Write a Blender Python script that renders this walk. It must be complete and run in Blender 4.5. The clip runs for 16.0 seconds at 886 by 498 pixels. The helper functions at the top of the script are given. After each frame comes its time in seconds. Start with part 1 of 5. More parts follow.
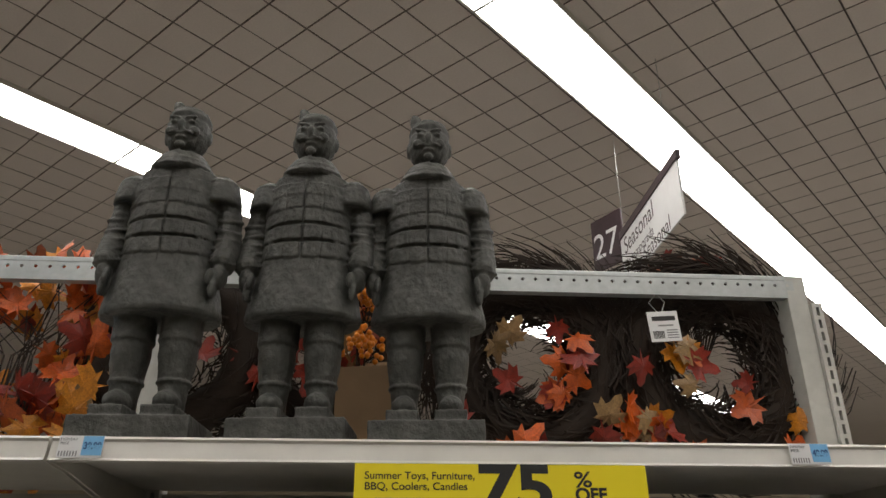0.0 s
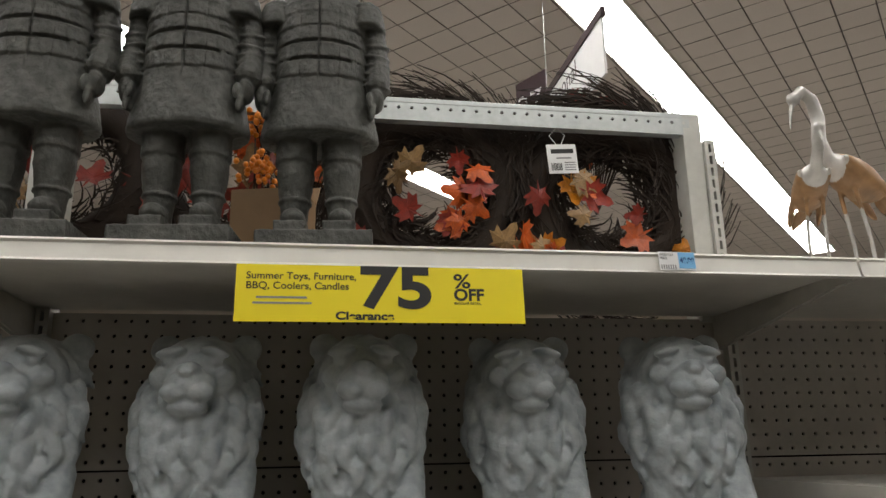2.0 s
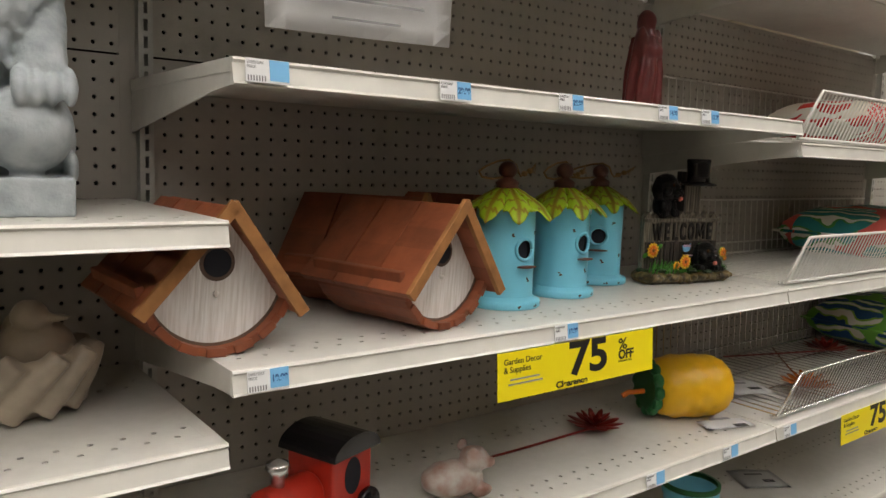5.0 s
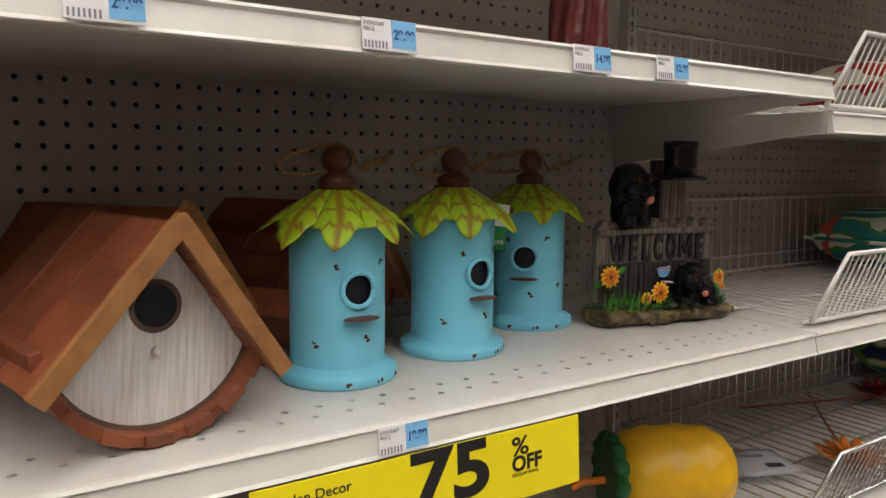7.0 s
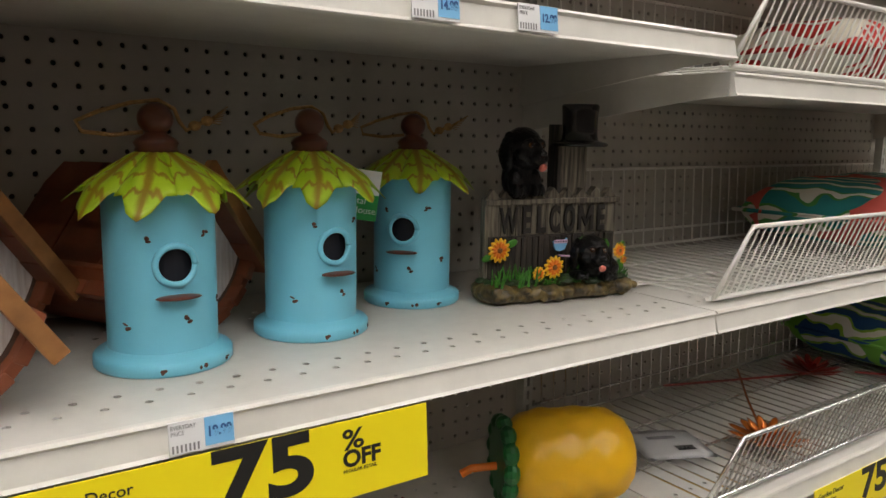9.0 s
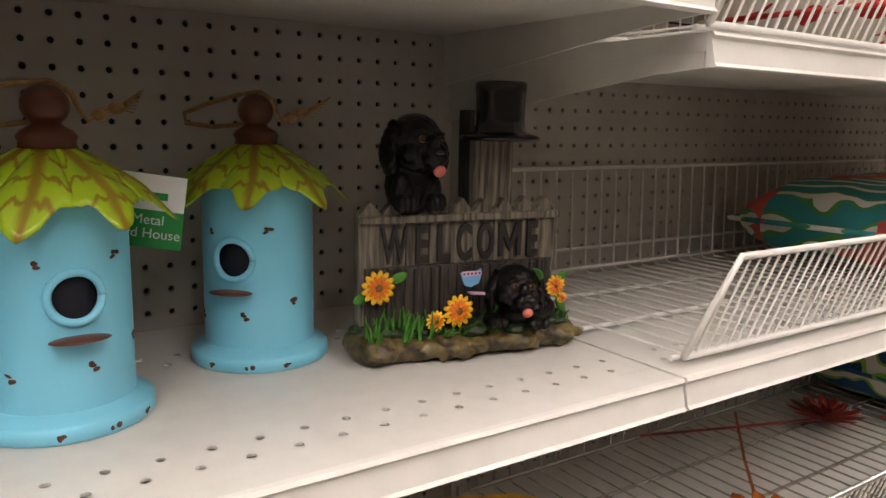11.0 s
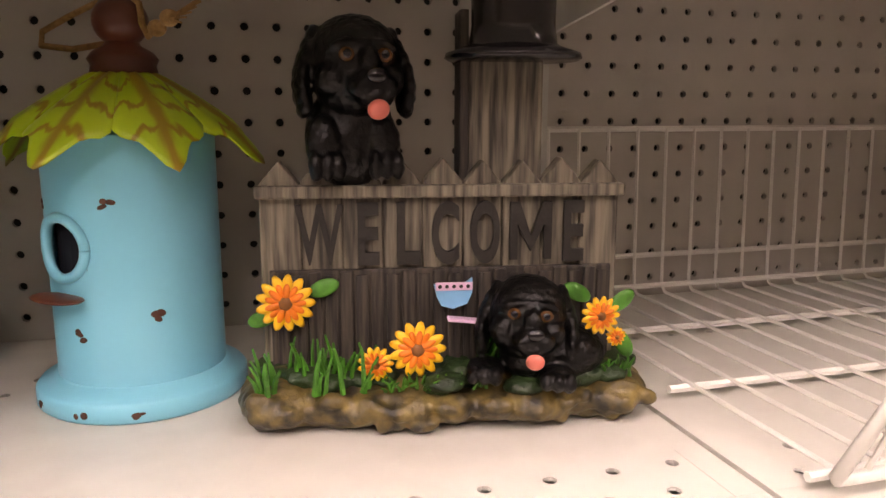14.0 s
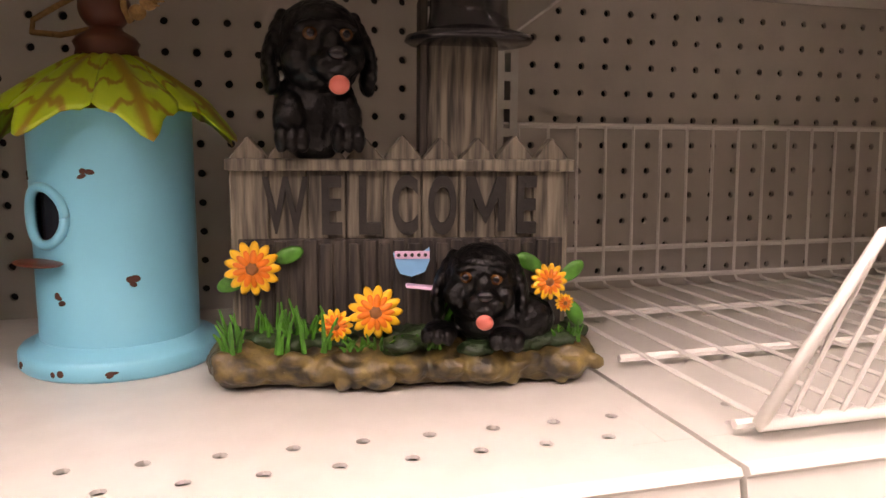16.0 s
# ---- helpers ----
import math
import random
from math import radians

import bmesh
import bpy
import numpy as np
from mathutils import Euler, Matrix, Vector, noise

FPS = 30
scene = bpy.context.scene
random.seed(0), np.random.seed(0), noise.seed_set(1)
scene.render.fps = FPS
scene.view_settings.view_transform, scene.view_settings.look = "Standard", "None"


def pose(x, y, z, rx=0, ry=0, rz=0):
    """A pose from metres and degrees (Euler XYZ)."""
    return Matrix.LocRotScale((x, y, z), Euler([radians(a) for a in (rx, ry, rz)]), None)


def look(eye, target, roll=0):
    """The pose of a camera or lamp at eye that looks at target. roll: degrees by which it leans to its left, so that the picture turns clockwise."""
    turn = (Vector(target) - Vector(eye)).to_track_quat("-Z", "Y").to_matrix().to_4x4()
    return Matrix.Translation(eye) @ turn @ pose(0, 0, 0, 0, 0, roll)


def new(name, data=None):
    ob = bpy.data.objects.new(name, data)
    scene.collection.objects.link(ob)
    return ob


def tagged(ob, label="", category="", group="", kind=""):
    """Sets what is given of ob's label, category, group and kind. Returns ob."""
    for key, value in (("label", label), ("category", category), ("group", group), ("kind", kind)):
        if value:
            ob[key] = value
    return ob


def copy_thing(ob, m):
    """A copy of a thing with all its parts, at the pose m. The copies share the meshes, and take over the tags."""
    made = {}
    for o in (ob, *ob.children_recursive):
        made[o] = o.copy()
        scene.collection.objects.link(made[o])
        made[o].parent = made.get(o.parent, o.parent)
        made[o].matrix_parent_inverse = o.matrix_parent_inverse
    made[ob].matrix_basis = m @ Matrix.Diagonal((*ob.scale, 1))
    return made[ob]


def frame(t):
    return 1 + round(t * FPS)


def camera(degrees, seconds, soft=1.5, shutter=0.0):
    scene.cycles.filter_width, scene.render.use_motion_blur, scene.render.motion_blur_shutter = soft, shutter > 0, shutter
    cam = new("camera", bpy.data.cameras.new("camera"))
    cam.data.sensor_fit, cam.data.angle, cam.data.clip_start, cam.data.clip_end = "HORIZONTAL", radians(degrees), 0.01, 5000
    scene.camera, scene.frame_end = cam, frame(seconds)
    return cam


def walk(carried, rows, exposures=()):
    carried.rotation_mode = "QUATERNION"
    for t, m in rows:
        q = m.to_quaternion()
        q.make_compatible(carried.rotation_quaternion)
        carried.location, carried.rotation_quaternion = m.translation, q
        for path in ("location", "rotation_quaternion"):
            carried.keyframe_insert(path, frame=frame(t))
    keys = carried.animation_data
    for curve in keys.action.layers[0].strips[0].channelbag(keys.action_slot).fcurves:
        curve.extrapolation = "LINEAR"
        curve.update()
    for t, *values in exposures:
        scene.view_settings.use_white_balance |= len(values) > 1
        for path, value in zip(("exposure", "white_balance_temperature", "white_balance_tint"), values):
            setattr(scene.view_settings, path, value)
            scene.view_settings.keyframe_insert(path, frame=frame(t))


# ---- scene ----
cam = camera(61.0, 16.0)
EXPOSURES = [(0, 0.2, 6600, 11), (1.5, 0.3, 6600, 10), (3.0, 1.0, 6200, 9), (5.2, 1.15, 6700, 11), (7.3, 1.15, 6600, 12), (10.2, 1.2, 6600, 13), (12.3, 2.25, 7500, 32), (14, 2.3, 7600, 32), (15, 2.55, 7900, 30), (15.5, 2.5, 7800, 31), (16, 2.2, 7600, 36)]
PATH = [
    (0, (-0.046, 0.1, 1.589), (0.096, 1.914, 2.421), -0.2),
    (0.5, (-0.038, 0.104, 1.588), (0.091, 1.922, 2.412), -0.5),
    (1, (-0.041, 0.1, 1.588), (0.093, 1.923, 2.399), -0.4),
    (1.5, (-0.021, 0.112, 1.559), (0.194, 1.965, 2.279), -0.8),
    (2, (0.016, 0.123, 1.509), (0.346, 2.027, 2.024), -1.1),
    (2.5, (0.053, 0.156, 1.474), (0.552, 2.085, 1.638), -1.2),
    (3, (0.083, 0.185, 1.457), (0.705, 2.086, 1.399), -1.6),
    (3.5, (0.129, 0.2, 1.451), (0.916, 2.031, 1.284), -1.0),
    (4, (0.204, 0.203, 1.417), (1.151, 1.95, 1.19), -0.3),
    (4.5, (0.321, 0.198, 1.367), (1.401, 1.872, 1.185), 1.2),
    (5, (0.459, 0.242, 1.344), (1.663, 1.822, 1.11), 1.9),
    (5.2, (0.519, 0.298, 1.332), (1.806, 1.81, 1.094), 0.8),
    (7.3, (1.018, 0.479, 1.332), (2.079, 2.157, 1.091), 1.0),
    (7.5, (1.035, 0.472, 1.336), (2.076, 2.161, 1.083), 1.2),
    (8, (1.085, 0.467, 1.332), (2.121, 2.156, 1.063), 0.8),
    (8.5, (1.128, 0.471, 1.297), (2.189, 2.151, 1.07), 0.0),
    (9, (1.143, 0.467, 1.324), (2.282, 2.082, 1.016), 1.0),
    (9.5, (1.167, 0.457, 1.315), (2.335, 2.05, 1.001), 0.2),
    (10, (1.239, 0.467, 1.321), (2.41, 2.048, 0.965), -1.0),
    (10.2, (1.282, 0.489, 1.326), (2.46, 2.068, 0.978), -0.3),
    (12.3, (1.627, 0.791, 1.316), (2.395, 2.6, 0.946), 1.9),
    (12.5, (1.649, 0.793, 1.305), (2.34, 2.631, 0.924), 1.7),
    (13, (1.686, 0.795, 1.292), (2.267, 2.671, 0.912), 0.5),
    (13.5, (1.723, 0.797, 1.285), (2.271, 2.685, 0.916), 0.1),
    (14, (1.748, 0.804, 1.28), (2.29, 2.693, 0.911), 0.1),
    (14.5, (1.76, 0.808, 1.282), (2.253, 2.724, 0.991), -0.0),
    (15, (1.77, 0.8, 1.28), (2.26, 2.734, 1.14), 0.5),
    (15.5, (1.77, 0.79, 1.283), (2.292, 2.699, 0.994), 0.2),
    (16, (1.767, 0.765, 1.249), (2.3, 2.67, 0.956), 0.4),
]
walk(cam, [(t, look(eye, target, roll)) for t, eye, target, roll in PATH], exposures=EXPOSURES)

# ---- world and light ----
world = bpy.data.worlds.new("world")
scene.world = world
world.use_nodes = True
world.node_tree.nodes["Background"].inputs[0].default_value = (0.6, 0.58, 0.55, 1)
world.node_tree.nodes["Background"].inputs[1].default_value = 0.02
LAMP_STRENGTH = 9.0


# ---- materials ----
def material(name, colour, rough=0.5, metal=0.0, dark=0.75, scale=30.0, bump=0.15, bump_scale=200.0, second=None, patch=6.0, island=0.0, emit=0.0, coat=0.0, spec=0.5):
    m = bpy.data.materials.new(name)
    m.use_nodes = True
    nt = m.node_tree
    n, l = nt.nodes, nt.links
    b = n["Principled BSDF"]
    b.inputs["Roughness"].default_value = rough
    b.inputs["Metallic"].default_value = metal
    b.inputs["Coat Weight"].default_value = coat
    b.inputs["Specular IOR Level"].default_value = spec
    co = n.new("ShaderNodeTexCoord")
    grain = n.new("ShaderNodeTexNoise")
    grain.inputs["Scale"].default_value = scale
    grain.inputs["Detail"].default_value = 6
    l.new(co.outputs["Object"], grain.inputs["Vector"])
    wide = n.new("ShaderNodeTexNoise")
    wide.inputs["Scale"].default_value = patch
    wide.inputs["Detail"].default_value = 3
    l.new(co.outputs["Object"], wide.inputs["Vector"])
    other = second or tuple(c * dark for c in colour)
    mix = n.new("ShaderNodeMix")
    mix.data_type = "RGBA"
    mix.inputs[6].default_value = (*colour, 1)
    mix.inputs[7].default_value = (*other, 1)
    ramp = n.new("ShaderNodeMapRange")
    ramp.inputs[1].default_value, ramp.inputs[2].default_value = 0.35, 0.7
    l.new(grain.outputs[0], ramp.inputs[0])
    l.new(ramp.outputs[0], mix.inputs[0])
    mix2 = n.new("ShaderNodeMix")
    mix2.data_type = "RGBA"
    mix2.blend_type = "MULTIPLY"
    mix2.inputs[7].default_value = (dark, dark, dark, 1)
    ramp2 = n.new("ShaderNodeMapRange")
    ramp2.inputs[1].default_value, ramp2.inputs[2].default_value = 0.45, 0.75
    l.new(wide.outputs[0], ramp2.inputs[0])
    l.new(ramp2.outputs[0], mix2.inputs[0])
    l.new(mix.outputs[2], mix2.inputs[6])
    out = mix2.outputs[2]
    if island:
        info = n.new("ShaderNodeObjectInfo")
        hue = n.new("ShaderNodeHueSaturation")
        mr = n.new("ShaderNodeMapRange")
        mr.inputs[3].default_value, mr.inputs[4].default_value = 1 - island, 1 + island
        l.new(info.outputs["Random"], mr.inputs[0])
        l.new(mr.outputs[0], hue.inputs["Value"])
        l.new(out, hue.inputs["Color"])
        out = hue.outputs[0]
    l.new(out, b.inputs["Base Color"])
    if bump:
        fine = n.new("ShaderNodeTexNoise")
        fine.inputs["Scale"].default_value = bump_scale
        fine.inputs["Detail"].default_value = 4
        l.new(co.outputs["Object"], fine.inputs["Vector"])
        bm = n.new("ShaderNodeBump")
        bm.inputs["Strength"].default_value = bump
        bm.inputs["Distance"].default_value = 0.002
        l.new(fine.outputs[0], bm.inputs["Height"])
        l.new(bm.outputs[0], b.inputs["Normal"])
    if emit:
        b.inputs["Emission Color"].default_value = (*colour, 1)
        b.inputs["Emission Strength"].default_value = emit
    return m


SHELF = material("shelf_enamel", (0.62, 0.6, 0.55), 0.38, dark=0.93, scale=40, bump=0.04, bump_scale=400)
LIP = material("lip_enamel", (0.7, 0.68, 0.62), 0.35, dark=0.92, scale=25, bump=0.03)
PEG = material("pegboard", (0.47, 0.44, 0.39), 0.6, dark=0.92, scale=18, bump=0.06, bump_scale=600)
# dark colour of the unseen block across the aisle, to limit bounce
BLOCKER = material("blocker_dark", (0.09, 0.075, 0.06), 0.7, dark=0.5, scale=6, bump=0.2, patch=3)
# near-black: painted shade behind holes and slots, also the kick plate colour
DARK = material("gap_shade_and_kick", (0.03, 0.029, 0.028), 0.8, bump=0)
STEEL = material("zinc_steel", (0.5, 0.53, 0.52), 0.38, 0.6, dark=0.85, scale=60, bump=0.05)
POST = material("post_enamel", (0.52, 0.52, 0.48), 0.4, dark=0.88, scale=40, bump=0.05)
CHROME = material("chrome_wire", (0.75, 0.74, 0.72), 0.25, 0.9, dark=0.9, bump=0)
WIRE = material("white_wire", (0.75, 0.73, 0.68), 0.35, dark=0.92, bump=0)
CEIL = material("ceiling_tile", (0.78, 0.72, 0.68), 0.9, dark=0.94, scale=90, bump=0.3, bump_scale=120, patch=0.6)
GROOVE = material("ceiling_groove", (0.36, 0.32, 0.29), 0.9, bump=0)
LAMP = material("lamp_tube", (1.0, 0.97, 0.93), 0.5, bump=0, dark=1.0, emit=LAMP_STRENGTH)
WALLM = material("wall_paint", (0.62, 0.55, 0.42), 0.7, dark=0.93, scale=4, bump=0.05, patch=0.5)
FLOORM = material("vinyl_tile", (0.27, 0.25, 0.22), 0.25, dark=0.9, scale=40, bump=0.02, island=0.06)
STONE = material("grey_resin_stone", (0.078, 0.08, 0.07), 0.62, dark=0.6, scale=45, bump=0.6, bump_scale=260, second=(0.035, 0.036, 0.031), patch=16)
LIONM = material("painted_concrete", (0.46, 0.5, 0.515), 0.62, dark=0.72, scale=38, bump=0.5, bump_scale=220, second=(0.3, 0.34, 0.355), patch=12)
YELLOW = material("yellow_card", (0.9, 0.74, 0.01), 0.4, dark=0.97, scale=8, bump=0.02)
LETTER = material("charcoal_letter", (0.022, 0.018, 0.014), 0.6, dark=0.6, scale=120, bump=0.5)
BLACK = material("black_print", (0.015, 0.015, 0.013), 0.5, bump=0)
PAPER = material("white_paper", (0.8, 0.8, 0.8), 0.6, dark=0.95, scale=10, bump=0.03)
GREYINK = material("grey_print", (0.3, 0.3, 0.3), 0.6, bump=0)
BLUE = material("blue_print", (0.2, 0.5, 0.8), 0.5, bump=0, dark=0.95)
NAVY = material("navy_print", (0.03, 0.1, 0.3), 0.5, bump=0)
AQUA = material("aqua_painted_metal", (0.2, 0.62, 0.8), 0.34, dark=0.93, scale=14, bump=0.05, bump_scale=90)
RUST = material("rust_chip", (0.1, 0.035, 0.02), 0.7, bump=0.3)
FINIAL = material("brown_finial", (0.13, 0.04, 0.022), 0.35, dark=0.7, scale=60, bump=0.1)
ROPE = material("jute_rope", (0.4, 0.24, 0.09), 0.85, dark=0.6, scale=220, bump=0.8, bump_scale=500)
HOLE = material("hole_inside", (0.004, 0.005, 0.012), 0.7, bump=0)
ROOFRED = material("stained_shingle", (0.27, 0.075, 0.03), 0.5, dark=0.7, scale=30, bump=0.25, bump_scale=120, island=0.18)
RAWWOOD = material("raw_wood", (0.36, 0.16, 0.05), 0.6, dark=0.7, scale=50, bump=0.3, bump_scale=150)
TAG_GREEN = material("green_card", (0.02, 0.32, 0.07), 0.4, dark=0.9, bump=0)
BLACKFUR = material("black_resin_fur", (0.003, 0.0026, 0.0026), 0.33, dark=0.6, scale=90, bump=0.6, bump_scale=240, spec=0.25)
GLOSSBLACK = material("gloss_black", (0.008, 0.007, 0.009), 0.16, bump=0.05, bump_scale=30)
PINK = material("pink_tongue", (0.8, 0.2, 0.15), 0.4, dark=0.85, bump=0.1)
EYE_M = material("amber_eye", (0.13, 0.05, 0.012), 0.1, dark=0.5, scale=300, bump=0)
ROCK = material("painted_rock", (0.022, 0.018, 0.011), 0.45, dark=0.5, scale=85, bump=0.9, bump_scale=130, second=(0.22, 0.155, 0.045), patch=34)
GRASS = material("painted_grass", (0.07, 0.3, 0.03), 0.45, dark=0.4, scale=120, bump=0.3)
GRASSDARK = material("painted_moss", (0.02, 0.05, 0.012), 0.5, dark=0.5, scale=120, bump=0.8, bump_scale=260)
PETALY = material("petal_yellow", (0.9, 0.5, 0.02), 0.4, dark=0.85, scale=90, bump=0.1)
PETALO = material("petal_orange", (0.85, 0.2, 0.01), 0.4, dark=0.8, scale=90, bump=0.1)
CENTRE = material("flower_centre", (0.25, 0.09, 0.02), 0.6, scale=300, bump=0.5)
SKY_BLUE = material("butterfly_blue", (0.2, 0.5, 0.8), 0.4, bump=0.05)
LILAC = material("butterfly_pink", (0.75, 0.5, 0.68), 0.4, bump=0.05)


def grain_wood(name, light, deep, along="Z", lo=0.42, hi=0.66):
    """Weathered painted boards: long grain stretched along one axis."""
    m = material(name, light, 0.6, dark=0.7, scale=30, bump=0.2)
    n, l = m.node_tree.nodes, m.node_tree.links
    co, mp, no = n.new("ShaderNodeTexCoord"), n.new("ShaderNodeMapping"), n.new("ShaderNodeTexNoise")
    mp.inputs["Scale"].default_value = (260, 260, 16) if along == "Z" else (16, 260, 260)
    no.inputs["Scale"].default_value, no.inputs["Detail"].default_value = 1.0, 4
    l.new(co.outputs["Object"], mp.inputs[0])
    l.new(mp.outputs[0], no.inputs["Vector"])
    r = n.new("ShaderNodeValToRGB")
    r.color_ramp.elements[0].position, r.color_ramp.elements[1].position = lo, hi
    r.color_ramp.elements[0].color, r.color_ramp.elements[1].color = (*deep, 1), (*light, 1)
    l.new(no.outputs[0], r.inputs[0])
    b = n["Principled BSDF"]
    l.new(r.outputs[0], b.inputs["Base Color"])
    bm = n.new("ShaderNodeBump")
    bm.inputs["Strength"].default_value, bm.inputs["Distance"].default_value = 0.8, 0.002
    l.new(no.outputs[0], bm.inputs["Height"])
    l.new(bm.outputs[0], b.inputs["Normal"])
    return m


FENCE = grain_wood("weathered_fence", (0.23, 0.2, 0.148), (0.04, 0.034, 0.027), lo=0.32, hi=0.62)
FENCEDARK = grain_wood("weathered_fence_dark", (0.075, 0.06, 0.045), (0.02, 0.016, 0.014))
WHITEWOOD = grain_wood("whitewashed_wood", (0.76, 0.73, 0.7), (0.6, 0.55, 0.5), lo=0.3, hi=0.6)


# ---- mesh helpers ----
def empty(name, m, label, category, group="", kind=""):
    e = new(name)
    e.empty_display_size = 0.05
    e.matrix_world = m
    return tagged(e, label, category, group, kind)


def part(name, bm, mat, parent=None, label="", smooth=False):
    if isinstance(bm, bpy.types.Mesh):
        me = bm
    else:
        me = bpy.data.meshes.new(name)
        bm.to_mesh(me)
        bm.free()
        if smooth:
            for p in me.polygons:
                p.use_smooth = True
    if mat and not me.materials:
        me.materials.append(mat)
    ob = new(name, me)
    if parent:
        ob.parent = parent
    if label:
        tagged(ob, label)
    return ob


def add_box(bm, x0, x1, y0, y1, z0, z1, m=None, bevel=0.0):
    r = bmesh.ops.create_cube(bm, size=1, matrix=Matrix.Translation(((x0 + x1) / 2, (y0 + y1) / 2, (z0 + z1) / 2)) @ Matrix.Diagonal((abs(x1 - x0), abs(y1 - y0), abs(z1 - z0), 1)))
    vs = r["verts"]
    if bevel:
        es = list({e for v in vs for e in v.link_edges})
        g = bmesh.ops.bevel(bm, geom=es, offset=bevel, segments=2, affect="EDGES", profile=0.6)
        vs = list({v for f in g["faces"] for v in f.verts} | {v for v in vs if v.is_valid})
    if m:
        bmesh.ops.transform(bm, matrix=m, verts=vs)
    return vs


def box(x0, x1, y0, y1, z0, z1, m=None, bevel=0.0):
    bm = bmesh.new()
    add_box(bm, x0, x1, y0, y1, z0, z1, m, bevel)
    return bm


BALLS = {}


def unit_ball(u, v):
    if (u, v) not in BALLS:
        pts = [Vector((0, 0, 1))] + [Vector((math.sin(math.pi * j / v) * math.cos(2 * math.pi * i / u), math.sin(math.pi * j / v) * math.sin(2 * math.pi * i / u), math.cos(math.pi * j / v))) for j in range(1, v) for i in range(u)] + [Vector((0, 0, -1))]
        fs = [(0, 1 + i, 1 + (i + 1) % u) for i in range(u)]
        for j in range(v - 2):
            a, b = 1 + j * u, 1 + (j + 1) * u
            fs += [(a + i, b + i, b + (i + 1) % u, a + (i + 1) % u) for i in range(u)]
        a, z = 1 + (v - 2) * u, len(pts) - 1
        fs += [(a + i, z, a + (i + 1) % u) for i in range(u)]
        BALLS[u, v] = pts, fs
    return BALLS[u, v]


def add_ball(bm, c, r, m=None, u=20, v=12):
    if not hasattr(r, "__len__"):
        r = (r, r, r)
    t = Matrix.Translation(c) @ (m or Matrix()) @ Matrix.Diagonal((*r, 1))
    pts, fs = unit_ball(u, v)
    vs = [bm.verts.new(t @ p) for p in pts]
    for f in fs:
        bm.faces.new([vs[k] for k in f])
    return vs


def add_lathe(bm, profile, seg=32, m=None):
    rings = []
    for r, z in profile:
        rings.append([bm.verts.new((r * math.cos(2 * math.pi * k / seg), r * math.sin(2 * math.pi * k / seg), z)) for k in range(seg)] if r > 1e-6 else [bm.verts.new((0, 0, z))])
    for a, b in zip(rings, rings[1:]):
        for k in range(seg):
            k2 = (k + 1) % seg
            if len(a) == 1 and len(b) == 1:
                continue
            if len(a) == 1:
                bm.faces.new((a[0], b[k2], b[k]))
            elif len(b) == 1:
                bm.faces.new((a[k], a[k2], b[0]))
            else:
                bm.faces.new((a[k], a[k2], b[k2], b[k]))
    vs = [v for r in rings for v in r]
    if m:
        bmesh.ops.transform(bm, matrix=m, verts=vs)
    return vs


def add_tube(bm, pts, r, seg=6, taper=1.0):
    pts = [Vector(p) for p in pts]
    rings = []
    for i, p in enumerate(pts):
        d = (pts[min(i + 1, len(pts) - 1)] - pts[max(i - 1, 0)]).normalized()
        a = d.orthogonal().normalized()
        b = d.cross(a)
        rr = r * (1 + (taper - 1) * i / max(1, len(pts) - 1))
        rings.append([bm.verts.new(p + rr * (math.cos(2 * math.pi * k / seg) * a + math.sin(2 * math.pi * k / seg) * b)) for k in range(seg)])
    for q, s in zip(rings, rings[1:]):
        best = min(range(seg), key=lambda o: sum((q[k].co - s[(k + o) % seg].co).length for k in range(seg)))
        for k in range(seg):
            bm.faces.new((q[k], q[(k + 1) % seg], s[(k + 1 + best) % seg], s[(k + best) % seg]))
    bm.faces.new(rings[0][::-1])
    bm.faces.new(rings[-1])


def add_prism(bm, outline, d0, d1, m=None):
    """An outline in x and z, from depth y = d0 to d1."""
    a = [bm.verts.new((x, d0, z)) for x, z in outline]
    b = [bm.verts.new((x, d1, z)) for x, z in outline]
    k = len(outline)
    bm.faces.new(a)
    bm.faces.new(b[::-1])
    for i in range(k):
        bm.faces.new((a[i], b[i], b[(i + 1) % k], a[(i + 1) % k]))
    if m:
        bmesh.ops.transform(bm, matrix=m, verts=a + b)
    return a + b


def fused(name, bm, voxel, mat, rough=0.0, freq=60.0, smooth_rounds=2):
    """Overlapping solids joined into one slightly uneven skin."""
    bmesh.ops.recalc_face_normals(bm, faces=bm.faces)
    me = bpy.data.meshes.new(name)
    bm.to_mesh(me)
    bm.free()
    tmp = bpy.data.objects.new("tmp", me)
    scene.collection.objects.link(tmp)
    rm = tmp.modifiers.new("skin", "REMESH")
    rm.mode, rm.voxel_size = "VOXEL", voxel
    sm = tmp.modifiers.new("soft", "SMOOTH")
    sm.factor, sm.iterations = 0.5, smooth_rounds
    deps = bpy.context.evaluated_depsgraph_get()
    deps.update()
    out = bpy.data.meshes.new_from_object(tmp.evaluated_get(deps))
    bpy.data.objects.remove(tmp)
    bpy.data.meshes.remove(me)
    normals = [v.normal.copy() for v in out.vertices]
    for v, nv in zip(out.vertices, normals):
        if rough:
            v.co += nv * rough * noise.noise(v.co * freq)
    for p in out.polygons:
        p.use_smooth = True
    out.name = name
    out.materials.clear()
    out.materials.append(mat)
    return out


